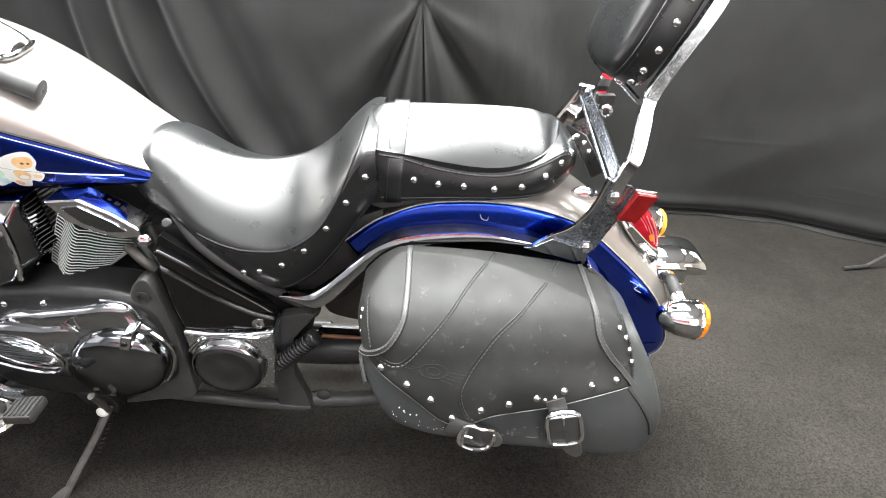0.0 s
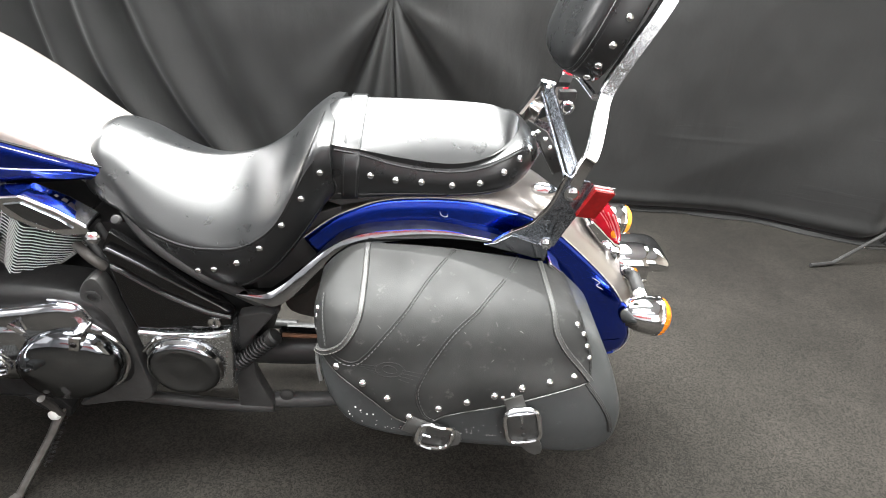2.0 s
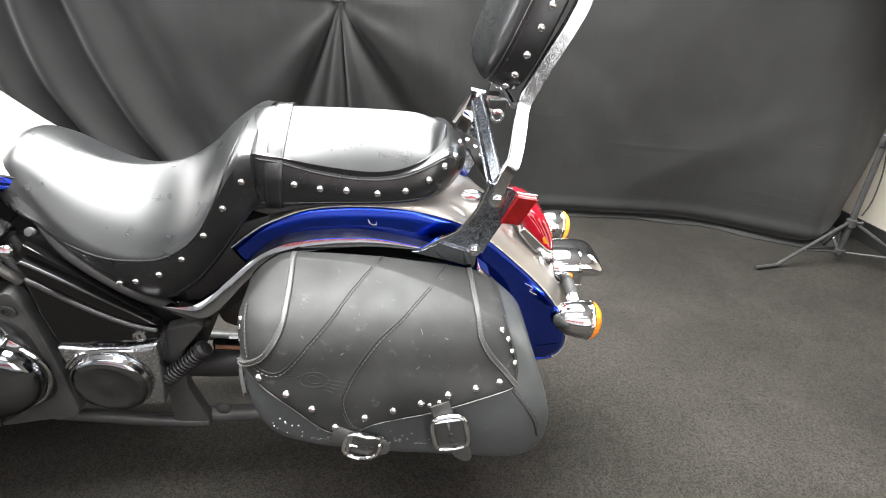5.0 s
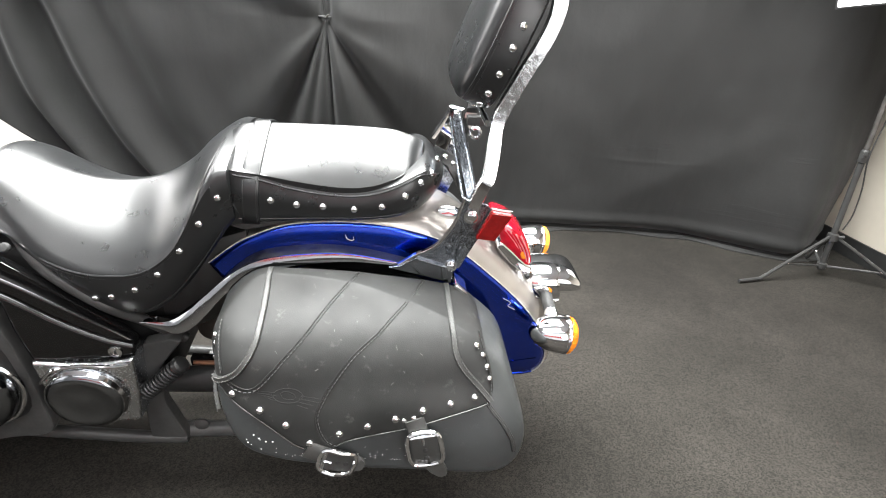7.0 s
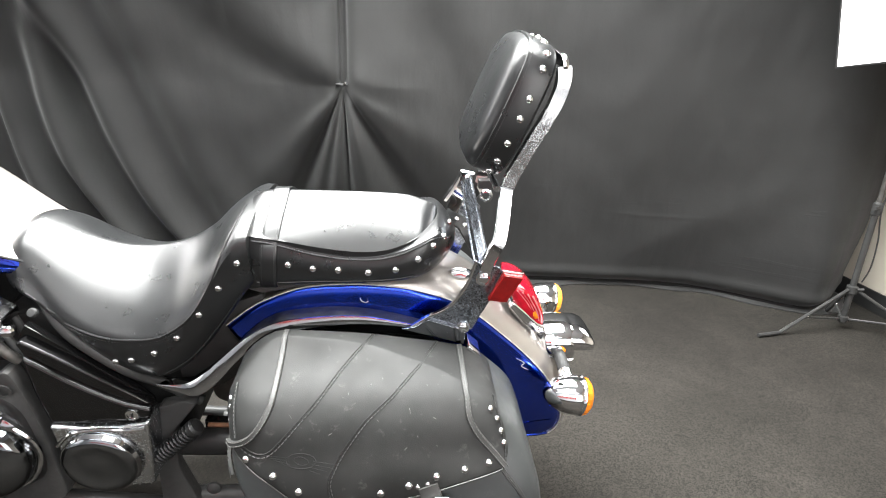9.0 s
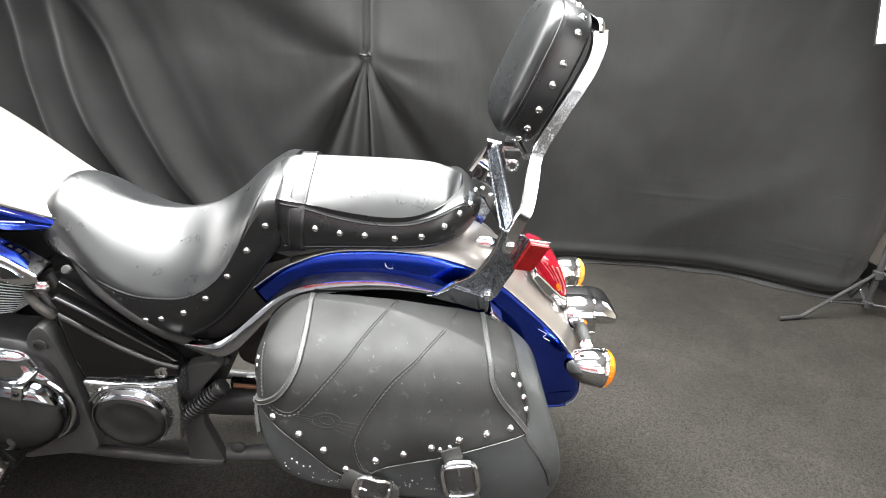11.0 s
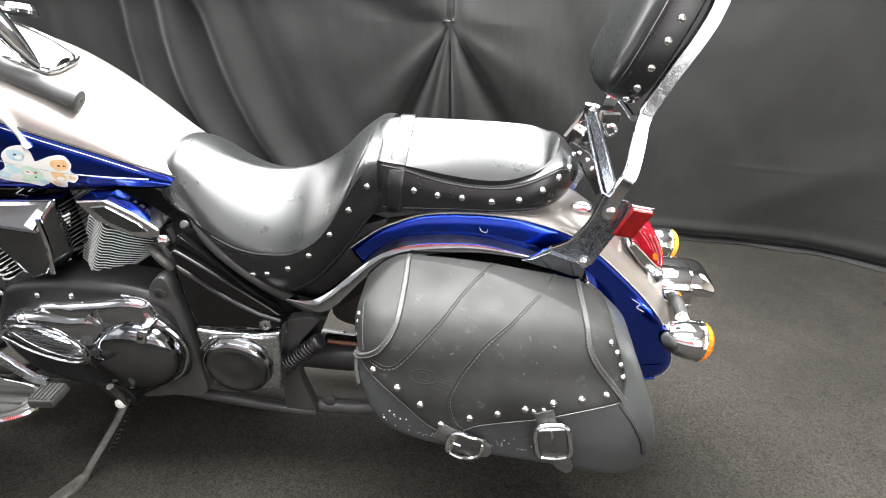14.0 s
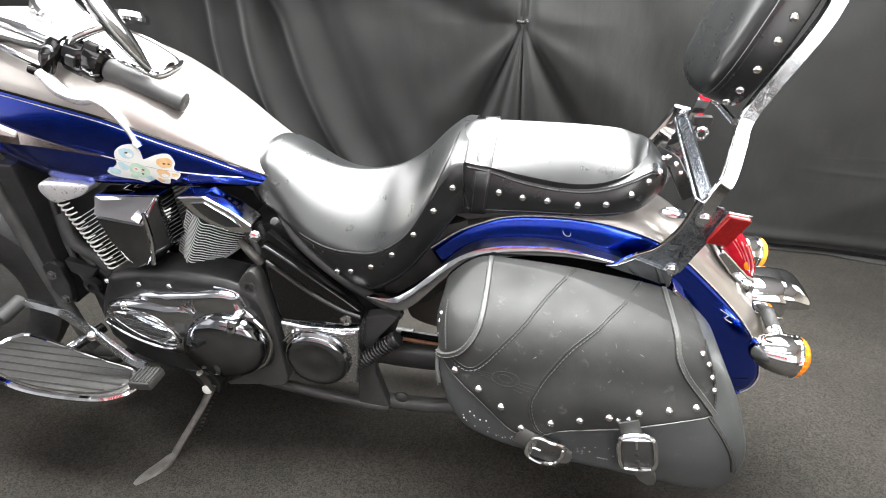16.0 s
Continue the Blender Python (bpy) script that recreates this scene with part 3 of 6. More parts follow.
def softbox():
    root = tagged(new("softbox"), "lit white cloth softbox on the light stand", "softbox")
    root.matrix_world = look((2.04, 1.74, 1.52), (0.83, 0.25, 1.46), -9)
    w, h = 0.36, 0.36
    part("diffuser", plate([(-w, -h), (w, -h), (w, h), (-w, h)], -0.01, 0.0, 0.006), "glow", root).matrix_local = Matrix.Rotation(radians(90), 4, "X")
    bm = bmesh.new()
    skin(bm, [[(-w - .006, -h - .006, -0.004), (w + .006, -h - .006, -0.004), (w + .006, h + .006, -0.004), (-w - .006, h + .006, -0.004)],
              [(-0.07, -0.07, 0.3), (0.07, -0.07, 0.3), (0.07, 0.07, 0.3), (-0.07, 0.07, 0.3)]])
    part("cloth_shell", bm, "base", root, smooth=False)


softbox()


# ---- motorcycle: x runs to its tail, y to its right side, z up; it leans on its side stand ----
bike = tagged(new("motorcycle"), "blue and silver cruiser motorcycle leaning on its side stand", "motorcycle")
bike.matrix_world = pose(0, 1.08, 0, 8, 0, 0)


# -- rear wheel, swingarm --
AXLE = (0.17, 0.315)


def wheel(name, centre, turn, tyre_r, width, label):
    w = part(name, lathe([(0.05, -0.05), (0.06, -0.04), (0.06, 0.04), (0.05, 0.05)], (0, 0, 0), (0, 1, 0), 24), "chrome_worn", bike, label)
    w.matrix_local = Matrix.Translation(centre) @ Matrix.Rotation(turn, 4, "Z")
    r, h = tyre_r, width / 2
    prof = [(r - 0.10, -h * 0.62), (r - 0.085, -h * 0.85), (r - 0.05, -h), (r - 0.022, -h * 0.92), (r - 0.006, -h * 0.6), (r, 0), (r - 0.006, h * 0.6), (r - 0.022, h * 0.92), (r - 0.05, h), (r - 0.085, h * 0.85), (r - 0.10, h * 0.62)]
    part("tyre", lathe(prof, (0, 0, 0), (0, 1, 0), 64), "rubber", w)
    rim = [(r - 0.098, -h * 0.66), (r - 0.112, -h * 0.6), (r - 0.125, -h * 0.3), (r - 0.125, h * 0.3), (r - 0.112, h * 0.6), (r - 0.098, h * 0.66)]
    part("rim", lathe(rim, (0, 0, 0), (0, 1, 0), 64), "chrome_worn", w)
    for k in range(24):
        a, s = 2 * math.pi * k / 24, (-1) ** k
        b = a + 0.35 * (-1) ** (k // 2)
        part("spoke", tube([(0.055 * math.cos(a), s * 0.035, 0.055 * math.sin(a)), ((r - 0.12) * math.cos(b), s * 0.008, (r - 0.12) * math.sin(b))], 0.0022, 6), "chrome", w)
    return w


wheel("rear_wheel", (AXLE[0], 0, AXLE[1]), 0, 0.315, 0.17, "spoked rear wheel with a black tyre")
part("swingarm", tube(spline([(-0.33, -0.12, 0.3), (-0.2, -0.125, 0.3), (0.0, -0.125, 0.31), (0.2, -0.12, 0.315)], 6), 0.022, 12, flat=1.4), "cast", bike)
part("belt_guard", plate([(-0.26, 0.34), (-0.05, 0.325), (0.1, 0.32), (0.1, 0.27), (-0.1, 0.245), (-0.26, 0.27)], -0.105, -0.085, 0.004), "gloss_black", bike, "dark belt guard with a rusty edge")
part("guard_edge", tube([(-0.25, -0.11, 0.335), (-0.02, -0.11, 0.318)], 0.005, 8), "rust", bike, "thin rust-brown metal strip")
part("mud_shield", plate(spline([(-0.24, 0.36), (-0.23, 0.44), (-0.13, 0.47), (-0.06, 0.45), (-0.05, 0.36), (-0.12, 0.33)], 5, True), -0.06, 0.02, 0.006), "tank_grey", bike, "dusty brown-grey inner mudguard")


# -- rear fender --
def fender():
    """Crown, shoulder and side run along a line that flows back from under the seat and down behind the wheel."""
    line = spline([(-0.175, 0.59, 0), (-0.125, 0.630, 0), (-0.086, 0.652, 0), (-0.02, 0.677, 0), (0.066, 0.684, 0), (0.142, 0.680, 0), (0.207, 0.667, 0), (0.271, 0.644, 0), (0.32, 0.611, 0), (0.362, 0.575, 0), (0.432, 0.508, 0), (0.483, 0.447, 0), (0.514, 0.388, 0), (0.53, 0.34, 0), (0.529, 0.314, 0), (0.521, 0.294, 0), (0.506, 0.281, 0)], 5)
    outw = []
    for i, p in enumerate(line):
        w = line[min(i + 1, len(line) - 1)] - line[max(i - 1, 0)]
        outw.append(Vector((-w.y, 0, w.x)).normalized())

    def at(i, d, off):
        q = line[i]
        k = min(max((q.x + 0.125) / 0.36, 0.1), 1) if off > 0.006 else 1
        if off < -0.03:  # the sides grow deeper towards the tail
            k = 1 + 1.3 * min(max((q.x - 0.3) / 0.2, 0), 1)
        way = outw[min(i, len(line) - 14)] if off < -0.015 else outw[i]
        return Vector((q.x, d, q.y)) + way * off * k

    def shell(name, rows, material, parent, label=""):
        bm = bmesh.new()
        skin(bm, [[at(i, d, o) for d, o in rows] for i in range(len(line))], False, False)
        ob = part(name, bm, material, parent, label)
        m = ob.modifiers.new("thickness", "SOLIDIFY")
        m.thickness, m.offset = 0.004, -1
        return ob

    half = [(0.0, 0.036), (0.04, 0.0335), (0.07, 0.027), (0.092, 0.015), (0.1025, 0.002), (0.1085, -0.02), (0.1145, -0.05), (0.1175, -0.085)]
    root = shell("rear_fender", [(-d, o) for d, o in half[:0:-1]] + half, "silver", bike, "champagne-silver and blue painted rear fender")
    for sgn in (-1, 1):
        shell("side_panel", [(sgn * d, o) for d, o in [(0.103, 0.0035), (0.107, -0.007), (0.1102, -0.02), (0.1162, -0.05), (0.1192, -0.086)]], "blue", root, "glossy metallic blue side of the fender")
        part("pinstripe", tube([at(i, sgn * 0.104, 0.003) for i in range(len(line))], 0.0014, 6), "stripe", root, "thin pale pinstripe")
    part("rear_edge", tube([at(len(line) - 1, d, o) for d, o in [(-q, w) for q, w in half[:0:-1]] + half], 0.004, 8), "blue", root)
    # an old scuff in the paint
    scuff = spline([(0.085, -0.1075, 0.67), (0.09, -0.112, 0.654), (0.102, -0.112, 0.652), (0.1, -0.108, 0.668)], 4)
    part("scuff", tube(scuff, 0.0009, 5), "stripe", root)
    part("scratch", tube([(0.045, -0.108, 0.67), (0.062, -0.105, 0.677)], 0.0006, 5), "stripe", root)
    part("rear_scuff", tube(spline([(0.412, -0.1115, 0.507), (0.43, -0.1115, 0.495), (0.424, -0.1135, 0.488), (0.44, -0.1135, 0.478)], 4), 0.0008, 5), "stripe", root)


fender()


# -- seat --
RIDER = [  # x, half width, crown, seam, hem
    (-0.578, 0.045, 0.722, 0.700, 0.680), (-0.565, 0.082, 0.757, 0.702, 0.668), (-0.535, 0.108, 0.779, 0.697, 0.652), (-0.50, 0.124, 0.771, 0.682, 0.642),
    (-0.45, 0.148, 0.742, 0.651, 0.603), (-0.40, 0.164, 0.723, 0.628, 0.562), (-0.35, 0.172, 0.717, 0.617, 0.528), (-0.30, 0.175, 0.722, 0.615, 0.513),
    (-0.25, 0.173, 0.737, 0.632, 0.533), (-0.20, 0.166, 0.768, 0.680, 0.580), (-0.165, 0.157, 0.802, 0.735, 0.625), (-0.145, 0.150, 0.816, 0.768, 0.652), (-0.125, 0.143, 0.824, 0.790, 0.680), (-0.108, 0.137, 0.820, 0.794, 0.70)]
SKIRT = [  # passenger seat: x, half width, seam, hem
    (-0.125, 0.126, 0.792, 0.680), (-0.09, 0.131, 0.791, 0.688), (-0.057, 0.131, 0.784, 0.691), (0.0, 0.131, 0.767, 0.695), (0.07, 0.131, 0.756, 0.696), (0.13, 0.131, 0.757, 0.698), (0.18, 0.127, 0.770, 0.702),
    (0.215, 0.116, 0.784, 0.710), (0.238, 0.100, 0.788, 0.720), (0.255, 0.080, 0.780, 0.732), (0.268, 0.054, 0.768, 0.742), (0.275, 0.028, 0.758, 0.748), (0.277, 0.01, 0.754, 0.750)]
PAD = [  # x, half width, crown, lower edge
    (-0.122, 0.112, 0.824, 0.79), (-0.1, 0.12, 0.836, 0.785), (-0.05, 0.121, 0.839, 0.775), (0.02, 0.121, 0.839, 0.758), (0.09, 0.121, 0.838, 0.748), (0.14, 0.118, 0.836, 0.752), (0.18, 0.106, 0.832, 0.765),
    (0.205, 0.089, 0.824, 0.776), (0.222, 0.066, 0.818, 0.78), (0.234, 0.036, 0.811, 0.782), (0.238, 0.01, 0.804, 0.782)]


def half_round(w, top, seam, e=0.8, n=12):
    return [(w * math.sin(a) ** e if a else 0.0, seam + (top - seam) * max(math.cos(a), 0.0) ** e) for a in span(0, math.pi / 2, n)]


def rider_section(x):
    w, top, seam, hem = lerp(RIDER, x)
    up = half_round(w, top, seam, lerp([(-0.6, 0.95), (-0.5, 1.0), (-0.42, 1.45), (-0.3, 1.66), (-0.2, 1.6), (-0.15, 1.25), (-0.1, 1.0)], x)[0])
    down = [(w + 0.003, seam - 0.006), (w + 0.002, seam - (seam - hem) * 0.45), (w - 0.006, hem + 0.012), (w - 0.016, hem), (w * 0.5, hem)]
    return up + down


def pillion_section(x):
    w, seam, hem = lerp(SKIRT, x)
    h = seam - hem
    return [(0.0, seam + 0.006), (max(w - 0.03, w * 0.4), seam + 0.006), (max(w - 0.01, w * 0.75), seam + 0.001), (max(w - 0.006, w * 0.9), seam - h * 0.1), (w, seam - h * 0.38), (w - 0.001, seam - h * 0.68), (w - w * 0.06, hem + 0.006), (w - w * 0.14, hem - 0.001), (w * 0.4, hem - 0.002)]


def pad_section(x):
    w, top, low = lerp(PAD, x)
    return half_round(w, top, top - (top - low) * 0.97, 1.68, 16) + [(w * 0.998, low + (top - low) * 0.2), (w * 0.985, low), (w * 0.5, low - 0.004)]


def loft_x(xs, section):
    bm = bmesh.new()
    rings = []
    for x in xs:
        s = section(x)
        rings.append([(x, -d, z) for d, z in s[::-1]] + [(x, d, z) for d, z in s[1:]])
    return skin(bm, rings)


def on_side(section, x, z):
    """Left-hand surface point of a section at height z, and the direction outward."""
    s = section(x)
    for i in range(len(s) - 1):
        (d0, z0), (d1, z1) = s[i], s[i + 1]
        if z1 <= z <= z0 and z0 > z1:
            u = (z0 - z) / (z0 - z1)
            n = Vector((0, -(z0 - z1), d1 - d0)).normalized()
            return Vector((x, -(d0 + (d1 - d0) * u), z)), n
    return Vector((x, -s[-1][0], z)), Vector((0, -1, 0))


seat = part("rider_seat", loft_x(span(-0.578, -0.105, 60), rider_section), "seat", bike, "black vinyl rider saddle with chrome studs")
pillion = part("passenger_seat", loft_x(span(-0.125, 0.24, 44) + span(0.244, 0.277, 12), pillion_section), "seat", bike, "black vinyl passenger seat with chrome studs")
# black plate standing in for the shade in the gap above the fender
part("shade_plate", plate([(-0.125, 0.672), (-0.1, 0.664), (0.03, 0.69), (0.13, 0.692), (0.165, 0.69), (0.175, 0.71), (-0.11, 0.705)], -0.1, 0.1, 0.003), "frame", pillion)
part("cushion", loft_x(span(-0.122, 0.19, 40) + span(0.194, 0.238, 16), pad_section), "seat", pillion, "smooth shiny raised cushion")


def seam_line(owner, section, pts, r=0.0022, thread=True, off=0.0):
    """Piping through (x, z) points on the left side, with a row of stitches beside it."""
    line, norms = [], []
    for x, z in [(q[0], q[1]) for q in spline([(a, b, 0) for a, b in pts], 7)]:
        p, n = on_side(section, x, z)
        line.append(p + n * off)
        norms.append(n)
    part("piping", tube(line, r, 6), "seat", owner)
    if thread:
        low = [p + n * 0.001 + Vector((0, 0, -0.0065)) for p, n in zip(line, norms)]
        part("stitching", stitches(low, norms, 0.0036, 0.0022, 0.0005), "seat_thread", owner)


seam_line(seat, rider_section, [(-0.44, 0.636), (-0.385, 0.618), (-0.335, 0.612), (-0.272, 0.618), (-0.215, 0.656), (-0.175, 0.715), (-0.15, 0.768), (-0.135, 0.802), (-0.127, 0.822)])
seam_line(pillion, pillion_section, [(x, lerp(SKIRT, x)[1] - 0.004) for x in span(-0.1, 0.26, 12)])
seam_line(pillion, pillion_section, [(-0.12, 0.79), (-0.112, 0.757), (-0.1, 0.72), (-0.098, 0.71)], 0.0014, False)
seam_line(pillion, pillion_section, [(-0.1, 0.704), (-0.06, 0.703), (0.03, 0.706), (0.12, 0.708), (0.19, 0.714)], 0.0016, False)
seam_line(seat, rider_section, [(-0.29, 0.522), (-0.228, 0.562), (-0.17, 0.628), (-0.125, 0.69)], 0.002, False)

for x, z in [(-0.365, 0.556), (-0.331, 0.566), (-0.286, 0.583), (-0.241, 0.615), (-0.197, 0.661), (-0.159, 0.71), (-0.124, 0.755)]:
    p, n = on_side(rider_section, x, z)
    part("stud", dome(p + n * 0.001, n, 0.0065), "chrome", seat)
for x, z in [(-0.039, 0.744), (0.005, 0.736), (0.051, 0.733), (0.106, 0.728), (0.156, 0.733), (0.198, 0.752), (0.226, 0.772), (0.247, 0.782), (0.262, 0.785)]:
    p, n = on_side(pillion_section, x, z)
    n = (n + Vector((max(x - 0.16, 0) * 14, 0, 0))).normalized()
    part("stud", dome(p + n * 0.001, n, 0.0065), "chrome", pillion)


def seat_strap():
    """The grab strap across the passenger pad, with its stitched edges."""
    line, norms = [], []
    for sgn in (-1, 1):
        s = pad_section(-0.068)[:-3] + pillion_section(-0.068)[3:-1]
        seq = s[::-1] if sgn < 0 else s[1:]
        for d, z in seq:
            xx = -0.066 + 0.012 * (z - 0.83) / 0.12
            line.append(Vector((xx, sgn * (d + 0.001), z + (0.002 if d < 0.1 else 0))))
    for i, p in enumerate(line):
        w = line[min(i + 1, len(line) - 1)] - line[max(i - 1, 0)]
        n = Vector((0, -w.z, w.y)).normalized()
        norms.append(n)
    root = part("grab_strap", ribbon(line, norms, 0.03, 0.003), "seat", pillion, "black strap across the passenger pad")
    for e in (-0.011, 0.011):
        part("stitching", stitches([p + Vector((e, 0, 0)) + n * 0.0028 for p, n in zip(line, norms)], norms, 0.0036, 0.0022, 0.0005), "seat_thread", root)


seat_strap()


# -- tank --
TANK = [  # x, half width, crown, stripe height, lower edge
    (-1.30, 0.075, 0.985, 0.900, 0.800), (-1.2, 0.11, 1.010, 0.915, 0.760), (-1.1, 0.137, 1.018, 0.915, 0.730), (-1.0, 0.153, 1.015, 0.905, 0.712), (-0.9, 0.158, 0.988, 0.885, 0.708), (-0.8, 0.155, 0.955, 0.860, 0.708),
    (-0.72, 0.147, 0.911, 0.828, 0.706), (-0.64, 0.131, 0.848, 0.793, 0.703), (-0.58, 0.116, 0.789, 0.764, 0.701), (-0.53, 0.102, 0.748, 0.740, 0.699), (-0.48, 0.09, 0.722, 0.718, 0.697)]


def tank_upper(x):
    w, top, mid, low = lerp(TANK, x)
    return half_round(w, top, mid, 0.88, 12)


def tank_lower(x):
    w, top, mid, low = lerp(TANK, x)
    h = mid - low
    return [(w, mid), (w + 0.006, mid - h * 0.25), (w + 0.005, mid - h * 0.5), (w - 0.002, mid - h * 0.75), (w - 0.014, low + 0.012), (w - 0.022, low + 0.003), (w - 0.034, low), (w * 0.3, low + 0.02)]


tank = part("fuel_tank", loft_x(span(-1.3, -0.48, 50), lambda x: tank_upper(x) + tank_lower(x)[1:]), "silver", bike, "champagne-silver teardrop tank with blue flanks")
for sgn in (-1, 1):
    bm = bmesh.new()
    rings = [[(x, sgn * (d + 0.0015), z - (0.001 if k > 5 else 0)) for k, (d, z) in enumerate(tank_lower(x)[:-1])] for x in span(-1.299, -0.481, 50)]
    skin(bm, rings, False, False)
    part("side_panel", bm, "blue", tank, "glossy metallic blue tank flank")
    part("dark_line", tube([(x, sgn * (lerp(TANK, x)[0] + 0.002), lerp(TANK, x)[2]) for x in span(-1.29, -0.485, 40)], 0.0026, 6), "gloss_black", tank)
    part("pinstripe", tube([(x, sgn * (lerp(TANK, x)[0] + 0.0042), lerp(TANK, x)[2] - 0.009) for x in span(-1.29, -0.485, 40)], 0.0011, 6), "stripe", tank, "thin pale pinstripe")
    if sgn < 0:
        m = spline([(-1.12, 0, 0.834), (-1.05, 0, 0.82), (-0.976, 0, 0.81), (-0.9, 0, 0.799), (-0.826, 0, 0.787)], 8)
        part("flash", ribbon([(p.x, -on_side(lambda q: tank_lower(q), p.x, p.z)[0].y * -1 - 0.0035, p.z) for p in m], (0, -1, 0.1), [0.064 * max(1 - i / len(m), 0) ** 1.8 + 0.004 for i in range(len(m))], 0.004), "rose_chrome", tank, "pale chrome tank emblem tapering to a point")
        for k in (-1, 1):
            edge = [(p.x, on_side(lambda q: tank_lower(q), p.x, p.z)[0].y - 0.004, p.z + k * (0.032 * max(1 - i / len(m), 0) ** 1.8 + 0.002)) for i, p in enumerate(m)]
            part("flash_edge", tube(edge, 0.0012, 6), "gloss_black", tank)
        tail = spline([(-0.83, 0, 0.786), (-0.755, 0, 0.768), (-0.684, 0, 0.752), (-0.56, 0, 0.735)], 8)
        part("flash_line", tube([(p.x, on_side(lambda q: tank_lower(q), p.x, p.z)[0].y - 0.002, p.z) for p in tail], 0.0013, 6), "stripe", tank)


def side_decal(name, outline, off, material, parent, label=""):
    """A thin patch that follows the left flank of the tank."""
    bm = bmesh.new()
    pts = spline([(a, b, 0) for a, b in outline], 6, True)
    c = sum(pts, Vector()) / len(pts)
    rows = []
    for s in (1.0, 0.75, 0.5, 0.25):
        row = []
        for q in pts:
            v = c + (q - c) * s
            p, n = on_side(tank_lower, v.x, v.y)
            row.append(bm.verts.new(p + n * off))
        rows.append(row)
    for a, b in zip(rows, rows[1:]):
        for i in range(len(a)):
            j = (i + 1) % len(a)
            bm.faces.new((a[i], a[j], b[j], b[i]))
    bm.faces.new(rows[-1])
    return part(name, bm, material, parent, label)


sticker = side_decal("sticker", [(-0.798, 0.795), (-0.776, 0.81), (-0.753, 0.811), (-0.743, 0.798), (-0.744, 0.781), (-0.712, 0.791), (-0.689, 0.79), (-0.682, 0.774), (-0.688, 0.759), (-0.68, 0.748), (-0.693, 0.734), (-0.705, 0.736), (-0.717, 0.722), (-0.733, 0.724), (-0.74, 0.735), (-0.762, 0.724), (-0.783, 0.731), (-0.824, 0.738), (-0.835, 0.751), (-0.806, 0.768)], 0.0028, "sticker", tank, "white die-cut sticker with pale colour patches")
PATCHES = [  # name, place along and up the flank, size, stretch, material
    ("blue_patch", -0.773, 0.793, 0.0155, 0.8, "sticker_blue"), ("blue_patch", -0.817, 0.752, 0.0125, 0.7, "sticker_blue"), ("blue_patch", -0.792, 0.765, 0.011, 0.9, "sticker_blue"),
    ("green_patch", -0.762, 0.756, 0.021, 0.75, "sticker_green"), ("green_patch", -0.78, 0.741, 0.008, 0.7, "sticker_green"), ("green_patch", -0.748, 0.737, 0.008, 0.8, "sticker_blue"),
    ("orange_patch", -0.702, 0.773, 0.0155, 0.8, "sticker_orange"), ("orange_patch", -0.714, 0.749, 0.012, 1.0, "sticker_orange"), ("orange_patch", -0.692, 0.745, 0.0065, 0.7, "sticker_orange"), ("orange_patch", -0.727, 0.733, 0.0065, 0.9, "sticker_orange")]
for i, (name, x, z, r, k, mat) in enumerate(PATCHES):
    side_decal(name, [(x + r * (1 + 0.16 * math.sin(3 * a + i)) * math.cos(a), z + r * k * (1 + 0.14 * math.cos(2 * a + i)) * math.sin(a)) for a in (q * math.pi / 4 for q in range(8))], 0.0036, mat, sticker)
for i, (x, z, r, mat) in enumerate([(-0.765, 0.758, 0.007, "sticker"), (-0.712, 0.745, 0.006, "sticker"), (-0.768, 0.79, 0.006, "sticker"), (-0.772, 0.795, 0.0026, "tank_grey"), (-0.766, 0.76, 0.0026, "red_sign"), (-0.752, 0.758, 0.0026, "red_sign"), (-0.703, 0.772, 0.0026, "rust"), (-0.694, 0.771, 0.0022, "rust"), (-0.757, 0.748, 0.0022, "tank_grey")]):
    side_decal("dark_mark" if mat != "sticker" else "pale_patch", [(x + r * 1.2 * math.cos(a), z + r * 0.8 * math.sin(a)) for a in (q * math.pi / 3 for q in range(6))], 0.0044, mat, sticker)


def on_tank(x, y, off=0.0):
    """A point on the top of the tank at that distance from its middle line."""
    s = tank_upper(x)
    for (d0, z0), (d1, z1) in zip(s, s[1:]):
        if d0 <= abs(y) <= d1:
            return Vector((x, y, z0 + (z1 - z0) * (abs(y) - d0) / (d1 - d0) + off))
    return Vector((x, y, s[-1][1] + off))


